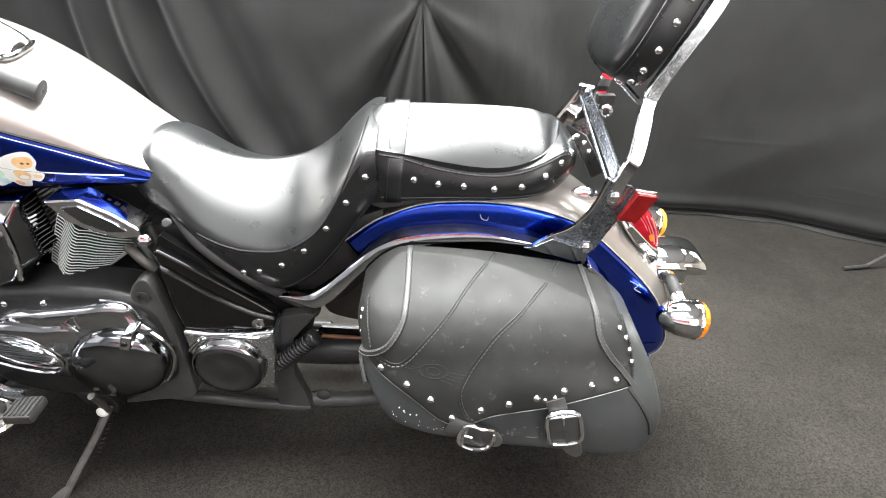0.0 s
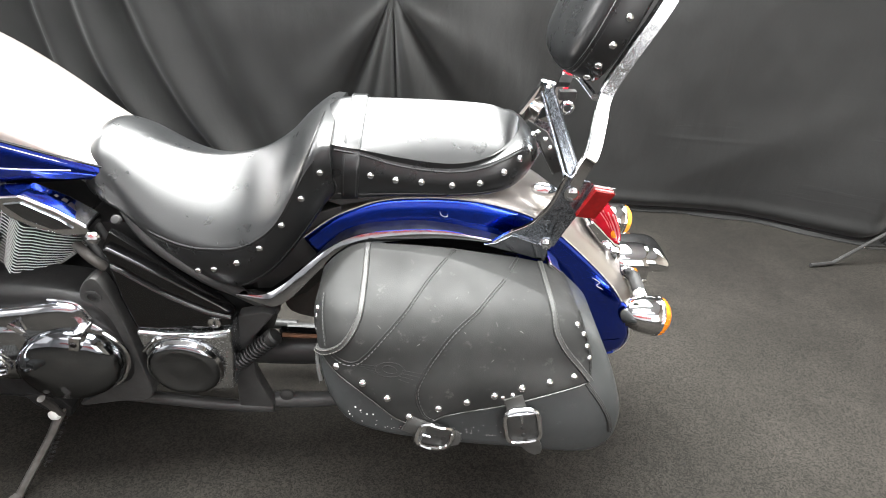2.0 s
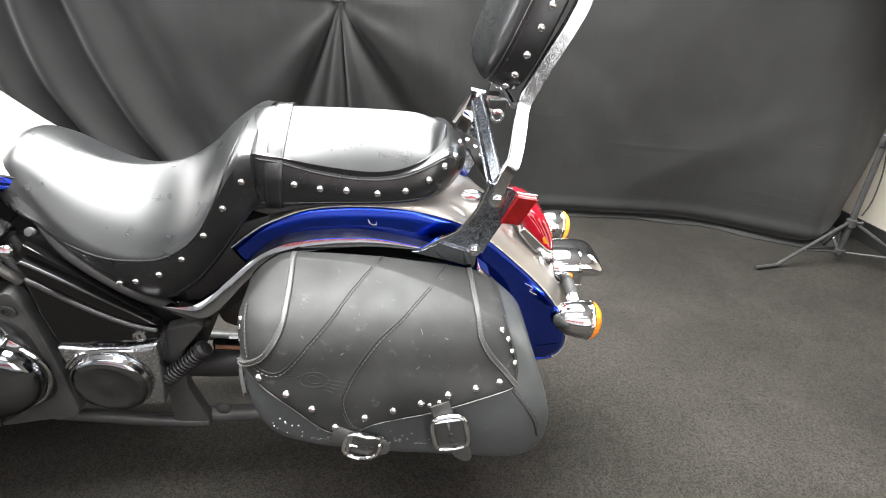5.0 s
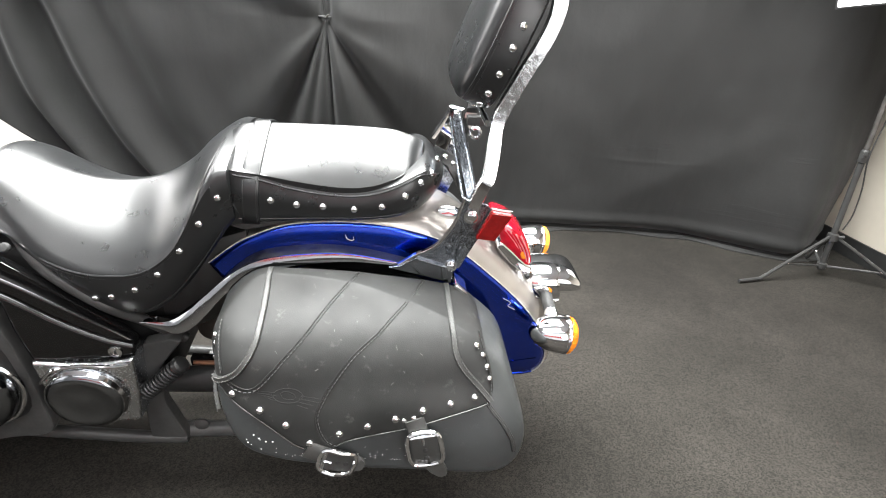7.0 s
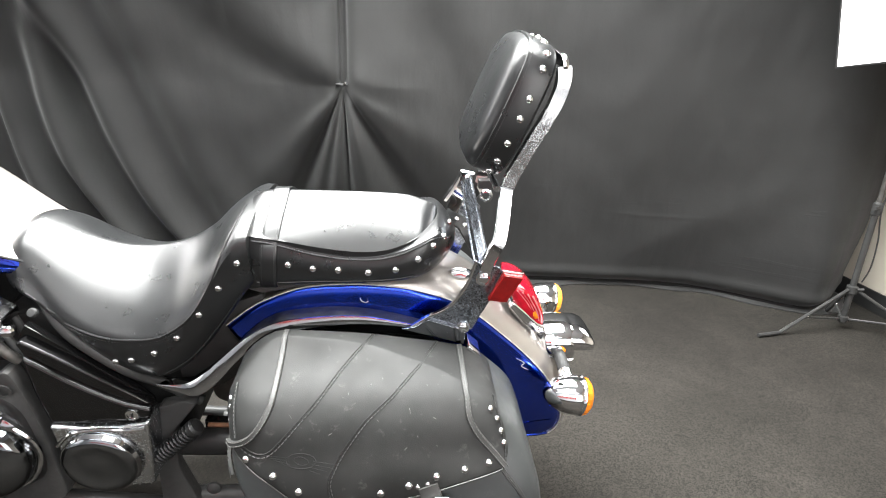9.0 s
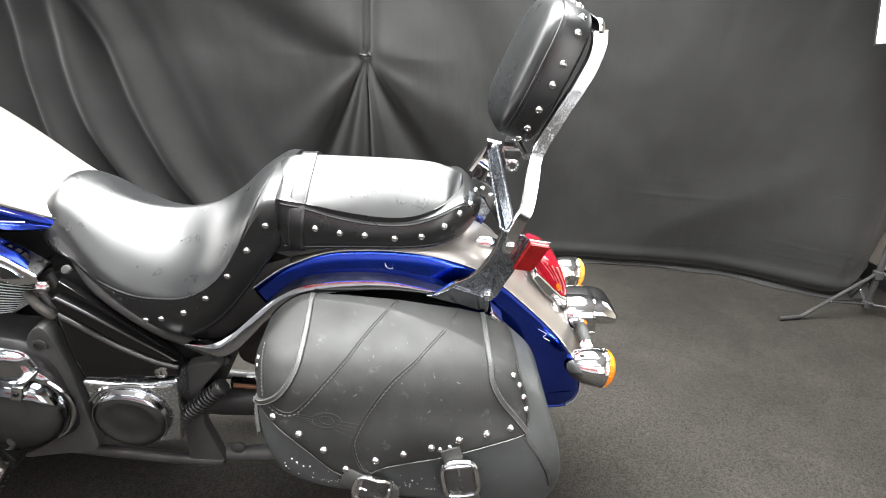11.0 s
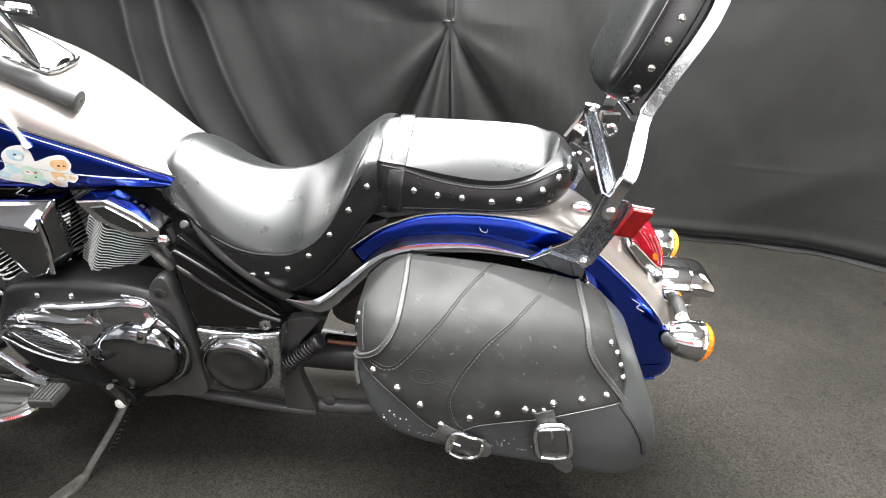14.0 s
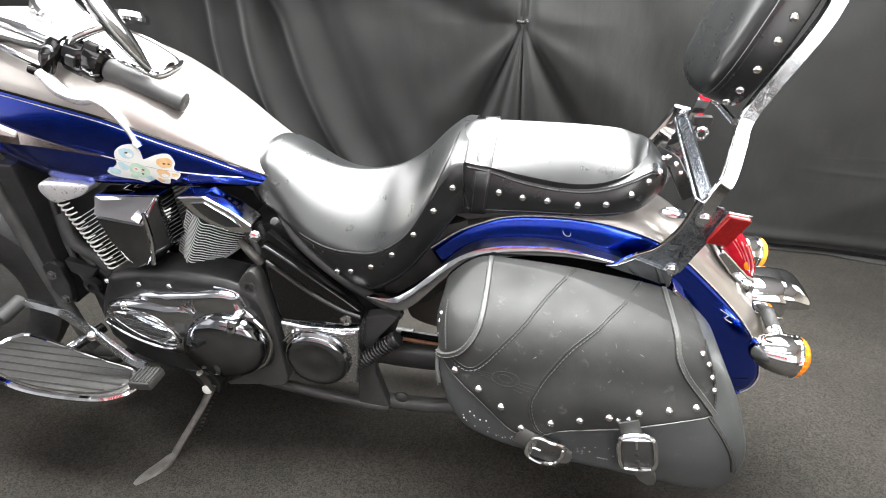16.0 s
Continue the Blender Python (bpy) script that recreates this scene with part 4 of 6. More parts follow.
def console():
    """The chrome-edged instrument console along the top of the tank."""
    half = [(-0.728, 0.0), (-0.732, 0.022), (-0.748, 0.036), (-0.82, 0.052), (-0.94, 0.075), (-1.04, 0.088), (-1.14, 0.08)]
    pts = [(x + 0.004, -y - 0.03) for x, y in half[:0:-1]] + [(-0.726, -0.015)] + half[1:]
    line = [on_tank(q.x, q.y, 0.006) for q in spline([(a, b, 0) for a, b in pts], 6)]
    root = part("console", tube(line, 0.005, 8), "chrome", tank, "chrome-rimmed instrument console on the tank")
    bm = bmesh.new()
    rows = []
    for x in span(-1.14, -0.731, 26):
        w = lerp([(-1.15, 0.079), (-1.04, 0.087), (-0.94, 0.074), (-0.82, 0.051), (-0.75, 0.032), (-0.73, 0.012)], x)[0]
        rows.append([on_tank(x, y * (w + 0.015) - 0.015, 0.006 + 0.01 * (1 - y * y)) for y in span(-1, 1, 8)])
    skin(bm, rows, False, False)
    part("top_panel", bm, "silver", root)
    o = Vector((-0.962, 0, 1.02))
    tilt = Vector((0.72, 0, 0.7)).normalized()
    pod = part("speedometer", lathe([(0.03, -0.06), (0.046, -0.03), (0.052, 0.0), (0.053, 0.01), (0.049, 0.016), (0.044, 0.012)], o, tilt, 40), "chrome", tank, "round speedometer in a chrome bezel")
    part("dial", lathe([(0.045, 0), (0.0005, 0.0005)], o + tilt * 0.006, tilt, 40), "white_face", pod)
    side, away = Vector((0, 1, 0)), tilt.cross(Vector((0, 1, 0)))
    for k in range(11):
        a = radians(-40 + 26 * k)
        d = side * math.cos(a) + away * math.sin(a)
        part("dial_mark", tube([o + tilt * 0.0075 + d * 0.033, o + tilt * 0.0075 + d * 0.041], 0.0011, 5), "rubber", pod)
    part("needle", tube([o + tilt * 0.009, o + tilt * 0.009 + Vector((-0.012, 0.028, 0.012))], [0.002, 0.0008], 6), "amber", pod)
    part("glass", lathe([(0.044, 0), (0.03, 0.002), (0.0005, 0.003)], o + tilt * 0.013, tilt, 40), "glass", pod).visible_shadow = False
    cap = Vector((-0.887, 0.1, 0.992))
    part("filler_cap", lathe([(0.04, 0), (0.042, 0.008), (0.036, 0.018), (0.014, 0.024), (0.0005, 0.025)], cap, (0.05, 0.35, 1), 32), "chrome", tank, "domed chrome filler cap")


console()


# -- chrome fender rail --
def rail():
    ledge = [(-0.314, 0.482), (-0.261, 0.479), (-0.218, 0.503), (-0.187, 0.531), (-0.157, 0.560), (-0.126, 0.592), (-0.087, 0.62), (-0.043, 0.635), (0.033, 0.643), (0.099, 0.639), (0.16, 0.626), (0.209, 0.611)]
    lip = [(-0.313, 0.484), (-0.261, 0.484), (-0.218, 0.510), (-0.187, 0.539), (-0.157, 0.568), (-0.123, 0.598), (-0.084, 0.622), (-0.041, 0.6355), (0.033, 0.643), (0.096, 0.642), (0.155, 0.631), (0.207, 0.619)]
    low = [(-0.312, 0.481), (-0.272, 0.468), (-0.238, 0.463), (-0.205, 0.484), (-0.175, 0.516), (-0.139, 0.556), (-0.098, 0.586), (-0.045, 0.612), (0.033, 0.626), (0.096, 0.6285), (0.155, 0.623), (0.207, 0.616)]
    a, b, c = [spline([(x, z, 0) for x, z in r], 7) for r in (ledge, lip, low)]
    rings, ledges = [], []
    for p, q, r in zip(a, b, c):
        back = -0.134 + 0.022 * min(max((p.x + 0.2) / 0.1, 0), 1)
        if p.x > -0.175:
            ledges.append([(p.x, back + 0.004, p.y - 0.006), (p.x, back, p.y), (p.x + (q.x - p.x) * 0.5, (back - 0.149) / 2, (p.y + q.y) / 2), (q.x, -0.1485, q.y - 0.0004), (q.x, -0.148, q.y - 0.006)])
        inner = q.lerp(p, 0.0 if p.x > -0.15 else 0.7)
        ring = [(inner.x, -0.142, inner.y - 0.006), (inner.x, -0.1465, inner.y)]
        swell = min(0.25 * (q - r).length, 0.0065 + 0.0045 * min(max((-0.1 - q.x) / 0.06, 0), 1))
        for k in (0.0, 0.08, 0.16, 0.24, 0.33, 0.42, 0.5, 0.6, 0.7, 0.85, 1.0):
            v = q.lerp(r, k)
            ring.append((v.x, -0.1495 - swell * (1 - (1 - k) ** 2), v.y))
        ring += [(r.x, -0.148 - swell, r.y - 0.002), (r.x, -0.1455 - swell, r.y - 0.0025), (r.x, -0.13, r.y - 0.001)]
        rings.append(ring)
    root = part("fender_rail", skin(bmesh.new(), rings), "mid_chrome", bike, "long curved chrome rail below the fender")
    part("ledge", skin(bmesh.new(), ledges), "ledge", root, "glossy black ledge above the chrome rail")
    # dark support behind the rail
    part("fender_strut", plate([(-0.34, 0.475), (-0.26, 0.43), (-0.18, 0.47), (-0.1, 0.55), (0.0, 0.6), (0.3, 0.57), (0.3, 0.6), (0.1, 0.628), (-0.05, 0.622), (-0.14, 0.567), (-0.25, 0.48)], -0.125, -0.1215, 0.001), "gloss_black", bike)
    # black plate closing the gap between saddle and rail
    part("black_filler", plate([(-0.345, 0.5), (-0.33, 0.455), (-0.26, 0.43), (-0.19, 0.48), (-0.13, 0.545), (-0.1, 0.58), (-0.1, 0.66), (-0.16, 0.64), (-0.25, 0.545), (-0.3, 0.53)], -0.095, 0.095, 0.004), "frame", bike)


rail()


def sissy_bar():
    """The upright with its backrest, bolted to both sides of the fender."""
    BRACKET = [(0.302, 0.765), (0.345, 0.7545), (0.352, 0.745), (0.334, 0.681), (0.319, 0.65), (0.304, 0.615), (0.27, 0.618), (0.23, 0.629), (0.187, 0.622), (0.219, 0.645), (0.241, 0.656), (0.26, 0.67), (0.278, 0.696), (0.289, 0.72)]
    root = part("sissy_bar", plate(BRACKET, -0.156, -0.150, 0.002), "speckled", bike, "chrome backrest upright with side brackets")
    part("side_bracket", plate(BRACKET, 0.150, 0.156, 0.002), "speckled", root)
    part("edge_strip", ribbon(spline([(0.303, -0.154, 0.766), (0.29, -0.154, 0.722), (0.278, -0.154, 0.697), (0.26, -0.154, 0.671), (0.241, -0.154, 0.657), (0.219, -0.154, 0.646), (0.187, -0.154, 0.623)], 5), (-0.6, 0, 0.8), 0.008, 0.0025), "chrome", root, "bright polished edge of the bracket")
    for x, z, r in [(0.318, 0.731, 0.009), (0.286, 0.622, 0.008)]:
        bolt = part("bolt", lathe([(r * 1.3, 0), (r * 1.3, 0.002), (r, 0.003), (r, 0.008), (r * 0.6, 0.0095), (0.0005, 0.0095)], (x, -0.156, z), (0, -1, 0), 12), "chrome", root)
        part("washer", lathe([(r * 1.7, 0), (r * 1.7, 0.002), (r, 0.0022)], (x, -0.156, z), (0, -1, 0), 16), "chrome_worn", bolt)
    part("rail_end_cover", plate([(0.168, 0.622), (0.19, 0.6255), (0.219, 0.643), (0.255, 0.63), (0.292, 0.617), (0.2895, 0.584), (0.24, 0.601), (0.2, 0.612)], -0.162, -0.157, 0.0015, 2), "dark_chrome", root)
    part("fender_clip", plate([(0.291, 0.584), (0.323, 0.562), (0.322, 0.57), (0.297, 0.592)], -0.178, -0.13, 0.003), "chrome", root)
    for sgn in (-1, 1):
        leg = [(0.319, 0.152, 0.745), (0.325, 0.15, 0.764), (0.334, 0.147, 0.784), (0.342, 0.143, 0.799), (0.346, 0.137, 0.82), (0.350, 0.124, 0.855), (0.352, 0.114, 0.885), (0.362, 0.111, 0.915), (0.385, 0.11, 0.965), (0.408, 0.109, 1.01), (0.424, 0.108, 1.048), (0.43, 0.108, 1.078), (0.428, 0.106, 1.1)]
        path = spline([(x, sgn * y, z) for x, y, z in leg], 5)
        part("upright", ribbon(path[:33], (0, sgn, 0), 0.025, 0.007), "chrome", root)
        part("upper_bar", ribbon(path[32:], (0, sgn, 0), 0.026, 0.007), "bracket", root)
    part("cross_brace", ribbon([(0.317, -0.148, 0.766), (0.3145, -0.05, 0.793), (0.312, 0.03, 0.815), (0.313, 0.112, 0.828)], (-0.8, -0.15, 0.58), 0.021, 0.005), "speckled", root, "worn flat chrome brace between the uprights")
    part("brace_lip", ribbon([(0.303, -0.146, 0.758), (0.3, 0.03, 0.803), (0.301, 0.105, 0.82)], (-0.8, 0.1, -0.5), 0.014, 0.003), "speckled", root)
    part("far_brace", ribbon([(0.305, 0.122, 0.842), (0.29, 0.138, 0.805), (0.268, 0.15, 0.762)], (-0.85, -0.3, 0.45), 0.012, 0.005), "chrome", root)
    part("far_foot", ribbon(spline([(0.312, 0.118, 0.842), (0.31, 0.126, 0.815), (0.302, 0.138, 0.79), (0.296, 0.148, 0.77), (0.285, 0.15, 0.735)], 4), (-0.25, -0.95, 0.2), 0.03, 0.006), "chrome", root)
    ring = [(0.352 + 0.011 * math.cos(a), 0.087, 0.798 + 0.011 * math.sin(a)) for a in span(0, 2 * math.pi, 20)]
    part("lug", tube(ring, 0.004, 8, caps=False), "chrome_worn", root)
    part("stop_block", box(0.335, 0.372, 0.1, 0.12, 0.808, 0.828, 0.003), "rubber", root)
    part("brace_bolt", dome((0.3085, 0.1, 0.837), (-0.6, -0.25, 0.75), 0.007, 0.6), "chrome", root)
    hoop = spline([(0.428, -0.106, 1.098), (0.427, -0.096, 1.108), (0.426, 0, 1.112), (0.427, 0.096, 1.108), (0.428, 0.106, 1.098)], 5)
    part("top_hoop", ribbon(hoop, (1, 0, 0.2), 0.022, 0.006), "chrome", root)
    part("cross_bar", tube([(0.335, -0.12, 0.892), (0.335, 0.12, 0.892)], 0.006, 8), "chrome_worn", root)
    tab = part("seat_tab", ribbon([(0.258, 0.035, 0.775), (0.295, 0.03, 0.757), (0.32, 0.03, 0.718), (0.342, 0.03, 0.682)], (-0.4, -0.5, 0.75), 0.03, 0.004), "seat", pillion, "black tab behind the passenger seat with studs")
    for x, z in [(0.283, 0.766), (0.3, 0.752), (0.312, 0.734)]:
        part("stud", dome((x, 0.026, z + 0.003), (-0.3, -0.5, 0.8), 0.0055), "chrome", tab)
    # backrest pad, tilted back; built upright and then turned
    pad_m = Matrix.Translation((0.352, 0, 1.02)) @ Matrix.Rotation(radians(21.5), 4, "Y")
    out = spline([(0, 0.124, 0), (0.075, 0.116, 0), (0.112, 0.085, 0), (0.122, 0.0, 0), (0.116, -0.07, 0), (0.085, -0.112, 0), (0, -0.122, 0), (-0.085, -0.112, 0), (-0.116, -0.07, 0), (-0.122, 0, 0), (-0.112, 0.085, 0), (-0.075, 0.116, 0)], 5, True)
    rings = []
    for s, x in [(0.93, 0.034), (0.99, 0.028), (1.0, 0.018), (1.0, -0.012), (0.985, -0.02), (0.965, -0.0215), (0.955, -0.025), (0.92, -0.032), (0.82, -0.039), (0.6, -0.044), (0.3, -0.047), (0.04, -0.048)]:
        rings.append([pad_m @ Vector((x, p.x * s, p.y * s)) for p in out])
    pad = part("backrest_pad", skin(bmesh.new(), rings), "seat", root, "black vinyl backrest pad with chrome studs")
    ring = [pad_m @ Vector((-0.0205, p.x * 0.978, p.y * 0.978)) for p in out]
    part("piping", tube(ring + ring[:1], 0.002, 6, caps=False), "seat", pad)
    ns = [(pad_m.to_3x3() @ Vector((-0.1, p.x, p.y))).normalized() for p in out]
    part("stitching", stitches([pad_m @ Vector((-0.015, p.x * 1.003, p.y * 1.003)) for p in out], ns, 0.0036, 0.0022, 0.0005), "seat_thread", pad)
    spots = [(sgn, z) for sgn in (-1, 1) for z in (0.082, 0.04, -0.001, -0.043, -0.085)]
    rim = [min((p for p in out if p.x * sgn > 0), key=lambda p: abs(p.y - z)) for sgn, z in spots]
    rim += [min((p for p in out if p.y * up > 0.08), key=lambda p: abs(p.x - x)) for up in (-1, 1) for x in (-0.092, -0.05, 0.0, 0.05, 0.092)]
    for q in rim:
        n = (pad_m.to_3x3() @ Vector((0, q.x, q.y))).normalized()
        part("stud", dome(pad_m @ Vector((0.01, q.x, q.y)) + n * 0.0005, n, 0.0066, 0.7), "chrome", pad)


sissy_bar()


# -- tail lamp, number plate lamp, turn signals, reflector --
def tail():
    side = spline([(0.386, 0.658, 0), (0.415, 0.654, 0), (0.443, 0.634, 0), (0.469, 0.6, 0), (0.484, 0.556, 0), (0.476, 0.538, 0), (0.458, 0.55, 0), (0.41, 0.598, 0)], 5, True)
    c = sum(side, Vector()) / len(side)
    rings = []
    for y, s in [(-0.056, 0.25), (-0.0545, 0.6), (-0.05, 0.85), (-0.035, 0.97), (0, 1.0), (0.035, 0.97), (0.05, 0.85), (0.0545, 0.6), (0.056, 0.25)]:
        rings.append([(c.x + (p.x - c.x) * s, y, c.y + (p.y - c.y) * s) for p in side])
    lamp = part("tail_lamp", skin(bmesh.new(), rings), "red_lens", bike, "glossy red teardrop tail lamp")
    part("chrome_trim", plate([(0.394, 0.6), (0.406, 0.614), (0.428, 0.594), (0.466, 0.557), (0.482, 0.548), (0.484, 0.533), (0.466, 0.527), (0.428, 0.558)], -0.058, 0.058, 0.006, 3), "chrome", lamp, "chrome trim under the red lens")
    part("bulb_window", lathe([(0.014, 0), (0.012, 0.003), (0.0005, 0.004)], (0.462, -0.05, 0.582), (0.5, -0.8, 0.25), 20), "amber", lamp)
    # pale ribs paint the pink-white glints of the reflector behind the lens
    for k in range(4):
        part("lens_rib", tube(spline([(0.41 + 0.012 * k, -0.0525, 0.641 - 0.005 * k), (0.437 + 0.01 * k, -0.0545, 0.608 - 0.008 * k), (0.455 + 0.006 * k, -0.053, 0.573 - 0.005 * k)], 4), 0.002, 6), "glint_rib", lamp)

    # chrome number-plate lamp: a domed housing with a lower visor behind it
    def domed(table, xs):
        def sec(x):
            w, top, base = lerp(table, x)
            return half_round(w, top, base, 0.7, 12) + [(w, base - 0.003), (w * 0.94, base - 0.006), (w * 0.5, base - 0.006)]
        return loft_x(xs, sec)
    housing = part("plate_lamp", domed([(0.482, 0.046, 0.517, 0.484), (0.486, 0.056, 0.524, 0.476), (0.495, 0.06, 0.527, 0.473), (0.52, 0.062, 0.529, 0.468), (0.548, 0.062, 0.529, 0.463), (0.556, 0.06, 0.527, 0.464)], span(0.482, 0.556, 18)), "chrome", bike, "chrome number plate lamp housing")
    part("visor", domed([(0.548, 0.057, 0.5265, 0.488), (0.575, 0.057, 0.524, 0.487), (0.592, 0.056, 0.516, 0.487), (0.602, 0.052, 0.506, 0.486), (0.608, 0.044, 0.497, 0.485), (0.611, 0.03, 0.491, 0.484)], span(0.548, 0.611, 18)), "chrome", housing)
    part("lower_lip", tube(spline([(0.488, -0.0575, 0.474), (0.52, -0.063, 0.465), (0.54, -0.063, 0.46), (0.556, -0.06, 0.462)], 5), 0.003, 8), "chrome", housing)
    part("lamp_base", plate([(0.462, 0.515), (0.486, 0.515), (0.494, 0.47), (0.53, 0.462), (0.525, 0.43), (0.5, 0.42), (0.48, 0.46)], -0.04, 0.04, 0.004), "rubber", housing)
    for sgn in (-1, 1):
        o = Vector((0.525, -0.163, 0.452)) if sgn < 0 else Vector((0.543, 0.165, 0.482))
        stem = part("signal_stem", tube([(0.524, sgn * 0.05, 0.476), (0.5225, sgn * 0.09, 0.472), (0.521, sgn * 0.118, 0.47)], 0.0135, 16), "rubber", bike, "dark grey stem of the turn signal")
        part("collar", tube([(0.521, sgn * 0.112, 0.47), (0.521, sgn * 0.136, 0.466), (o.x, sgn * 0.15, o.z)], [0.0145, 0.015, 0.017], 16), "chrome", stem)
        ax = Vector((0.98, sgn * 0.06, -0.13))
        prof = [(0.004, -0.062), (0.015, -0.058), (0.028, -0.045), (0.037, -0.024), (0.041, 0.0), (0.041, 0.017), (0.04, 0.019)]
        body = part("turn_signal", lathe(prof, o, ax, 32), "chrome", bike, "chrome bullet turn signal with an amber lens")
        part("amber_lens", lathe([(0.0395, 0.019), (0.0385, 0.028), (0.032, 0.036), (0.018, 0.041), (0.0005, 0.042)], o, ax, 32), "amber" if sgn < 0 else "lit_amber", body, "ribbed amber lens" if sgn < 0 else "lit amber lens")
        for k in range(22):
            a = 2 * math.pi * k / 22
            u = Vector((0, 0, 1)).cross(ax).normalized()
            v = ax.normalized().cross(u)
            d = (u * math.cos(a) + v * math.sin(a))
            part("lens_rib", tube([o + ax * 0.021 + d * 0.0392, o + ax * 0.03 + d * 0.0365], 0.0018, 5), "amber" if sgn < 0 else "lit_amber", body)
        part("ring", lathe([(0.041, 0.013), (0.0422, 0.015), (0.0422, 0.019), (0.0405, 0.021)], o, ax, 32), "chrome", body)
    r = part("reflector", plate([(0.352, 0.7475), (0.388, 0.742), (0.361, 0.690), (0.326, 0.6945)], -0.176, -0.164, 0.0015), "red_reflector", bike, "rectangular red side reflector")
    part("backing", plate([(0.351, 0.752), (0.391, 0.746), (0.364, 0.688), (0.328, 0.6925)], -0.1635, -0.158, 0.0012), "chrome", r)
    part("chrome_cap", lathe([(0.02, -0.01), (0.021, 0.0), (0.016, 0.012), (0.0005, 0.016)], (0.285, -0.095, 0.705), (-0.2, -0.75, 0.6), 24, squash=(0.6, 1.3)), "chrome", bike, "chrome fender bolt cover")


tail()


# -- saddlebags --
BAG_SIDE = [(0.20, -0.378), (0.27, -0.388), (0.33, -0.394), (0.40, -0.386), (0.47, -0.366), (0.53, -0.335), (0.575, -0.29), (0.60, -0.228), (0.615, -0.194), (0.628, -0.175), (0.66, -0.15)]
BAG_EDGE = [(-0.13, 0.553), (-0.113, 0.578), (-0.088, 0.6), (-0.054, 0.616), (0.05, 0.612), (0.115, 0.606), (0.233, 0.588), (0.284, 0.576), (0.322, 0.558), (0.356, 0.53), (0.389, 0.49), (0.416, 0.42), (0.422, 0.37), (0.406, 0.33), (0.35, 0.311), (0.245, 0.325), (0.1, 0.344), (0.0, 0.366), (-0.078, 0.405), (-0.118, 0.46), (-0.13, 0.51)]
FLAP_EDGE = [(-0.133, 0.557), (-0.116, 0.584), (-0.09, 0.608), (-0.056, 0.624), (0.0, 0.623), (0.05, 0.62), (0.115, 0.614), (0.173, 0.605), (0.233, 0.596), (0.286, 0.584), (0.322, 0.568), (0.343, 0.54), (0.352, 0.5), (0.346, 0.481), (0.33, 0.470), (0.194, 0.434), (0.1, 0.412), (0.075, 0.4), (0.045, 0.398), (0.016, 0.408), (-0.03, 0.447), (-0.07, 0.478), (-0.125, 0.51)]


def bag_surface(x, z, off=0.0):
    """The bulging outer face of the left bag, falling back at both ends."""
    y = lerp(BAG_SIDE, z)[0]
    # soft puffs between the seams, and a shallow dent across the lid
    y -= 0.007 * noise.noise(Vector((x * 7.0, z * 9.0, 2.0))) + 0.009 * math.exp(-((x + 0.085) / 0.045) ** 2 - ((z - 0.565) / 0.05) ** 2)
    y += 0.003 * math.exp(-((z - 0.505) / 0.025) ** 2) - 0.003 * math.exp(-((z - 0.56) / 0.03) ** 2)
    end = lerp([(0.3, 0.435), (0.41, 0.428), (0.49, 0.393), (0.556, 0.36), (0.62, 0.345)], z)[0]
    for a, b, r, deep in ((x, -0.128, 0.075, 0.06), (-x, -end, 0.07, 0.05)):
        k = min(max((b + r - a) / r, 0), 1)
        y += deep * (1 - math.sqrt(max(1 - k * k, 0)))
    return Vector((x, y - off, z))


def bag_normal(x, z):
    e = 0.004
    a = bag_surface(x + e, z) - bag_surface(x - e, z)
    b = bag_surface(x, z + e) - bag_surface(x, z - e)
    n = a.cross(b).normalized()
    return n if n.y < 0 else -n


def bag_shell(outline, off, back, round_r=0.012, sub=5):
    """A body whose front follows the bag's face and whose rim turns back."""
    pts = spline([(a, b, 0) for a, b in outline], sub, True)
    c = Vector((sum(p.x for p in pts) / len(pts), sum(p.y for p in pts) / len(pts), 0))
    rings = []
    rim = [bag_surface(p.x, p.y, off) for p in pts]
    rings.append([Vector((q.x, max(back, q.y + 0.004), q.z)) for q in rim])
    rings.append([Vector((q.x, min(q.y + round_r, rings[0][i].y - 0.001), q.z)) for i, q in enumerate(rim)])
    for s in (0.992, 0.975, 0.94, 0.88, 0.8, 0.7, 0.6, 0.5, 0.4, 0.3, 0.2, 0.1, 0.02):
        row = []
        for p in pts:
            v = c + (p - c) * s
            k = max((s - 0.94) / 0.06, 0)
            q = bag_surface(v.x, v.y, off)
            row.append(Vector((q.x, q.y + round_r * 0.5 * k * k, q.z)))
        rings.append(row)
    return skin(bmesh.new(), rings)


def band(owner, pts, width, thick, off, material, name="edge_band", thread=2, sub=8, top=None):
    line = [(q.x, q.y) for q in spline([(a, b, 0) for a, b in pts], sub)]
    path = [bag_surface(x, z, off) for x, z in line]
    norms = [bag_normal(x, z) for x, z in line]
    if top:
        path.insert(0, Vector((top[0], -0.167, top[1])))
        norms.insert(0, Vector((0, -0.4, 0.9)))
    b = part(name, ribbon(path, norms, width, thick), material, owner)
    if thread:
        bm = bmesh.new()
        for e in ((-0.32, 0.32) if thread == 2 else (0.0,)):
            row = []
            for i, p in enumerate(path):
                way = (path[min(i + 1, len(path) - 1)] - path[max(i - 1, 0)]).normalized()
                row.append(p + way.cross(norms[i]) * width * e + norms[i] * thick * 0.95)
            stitches(row, norms, 0.0042, 0.0026, 0.0009, bm)
        part("stitching", bm, "thread" if thread == 2 else "seat_thread", b)
    return b


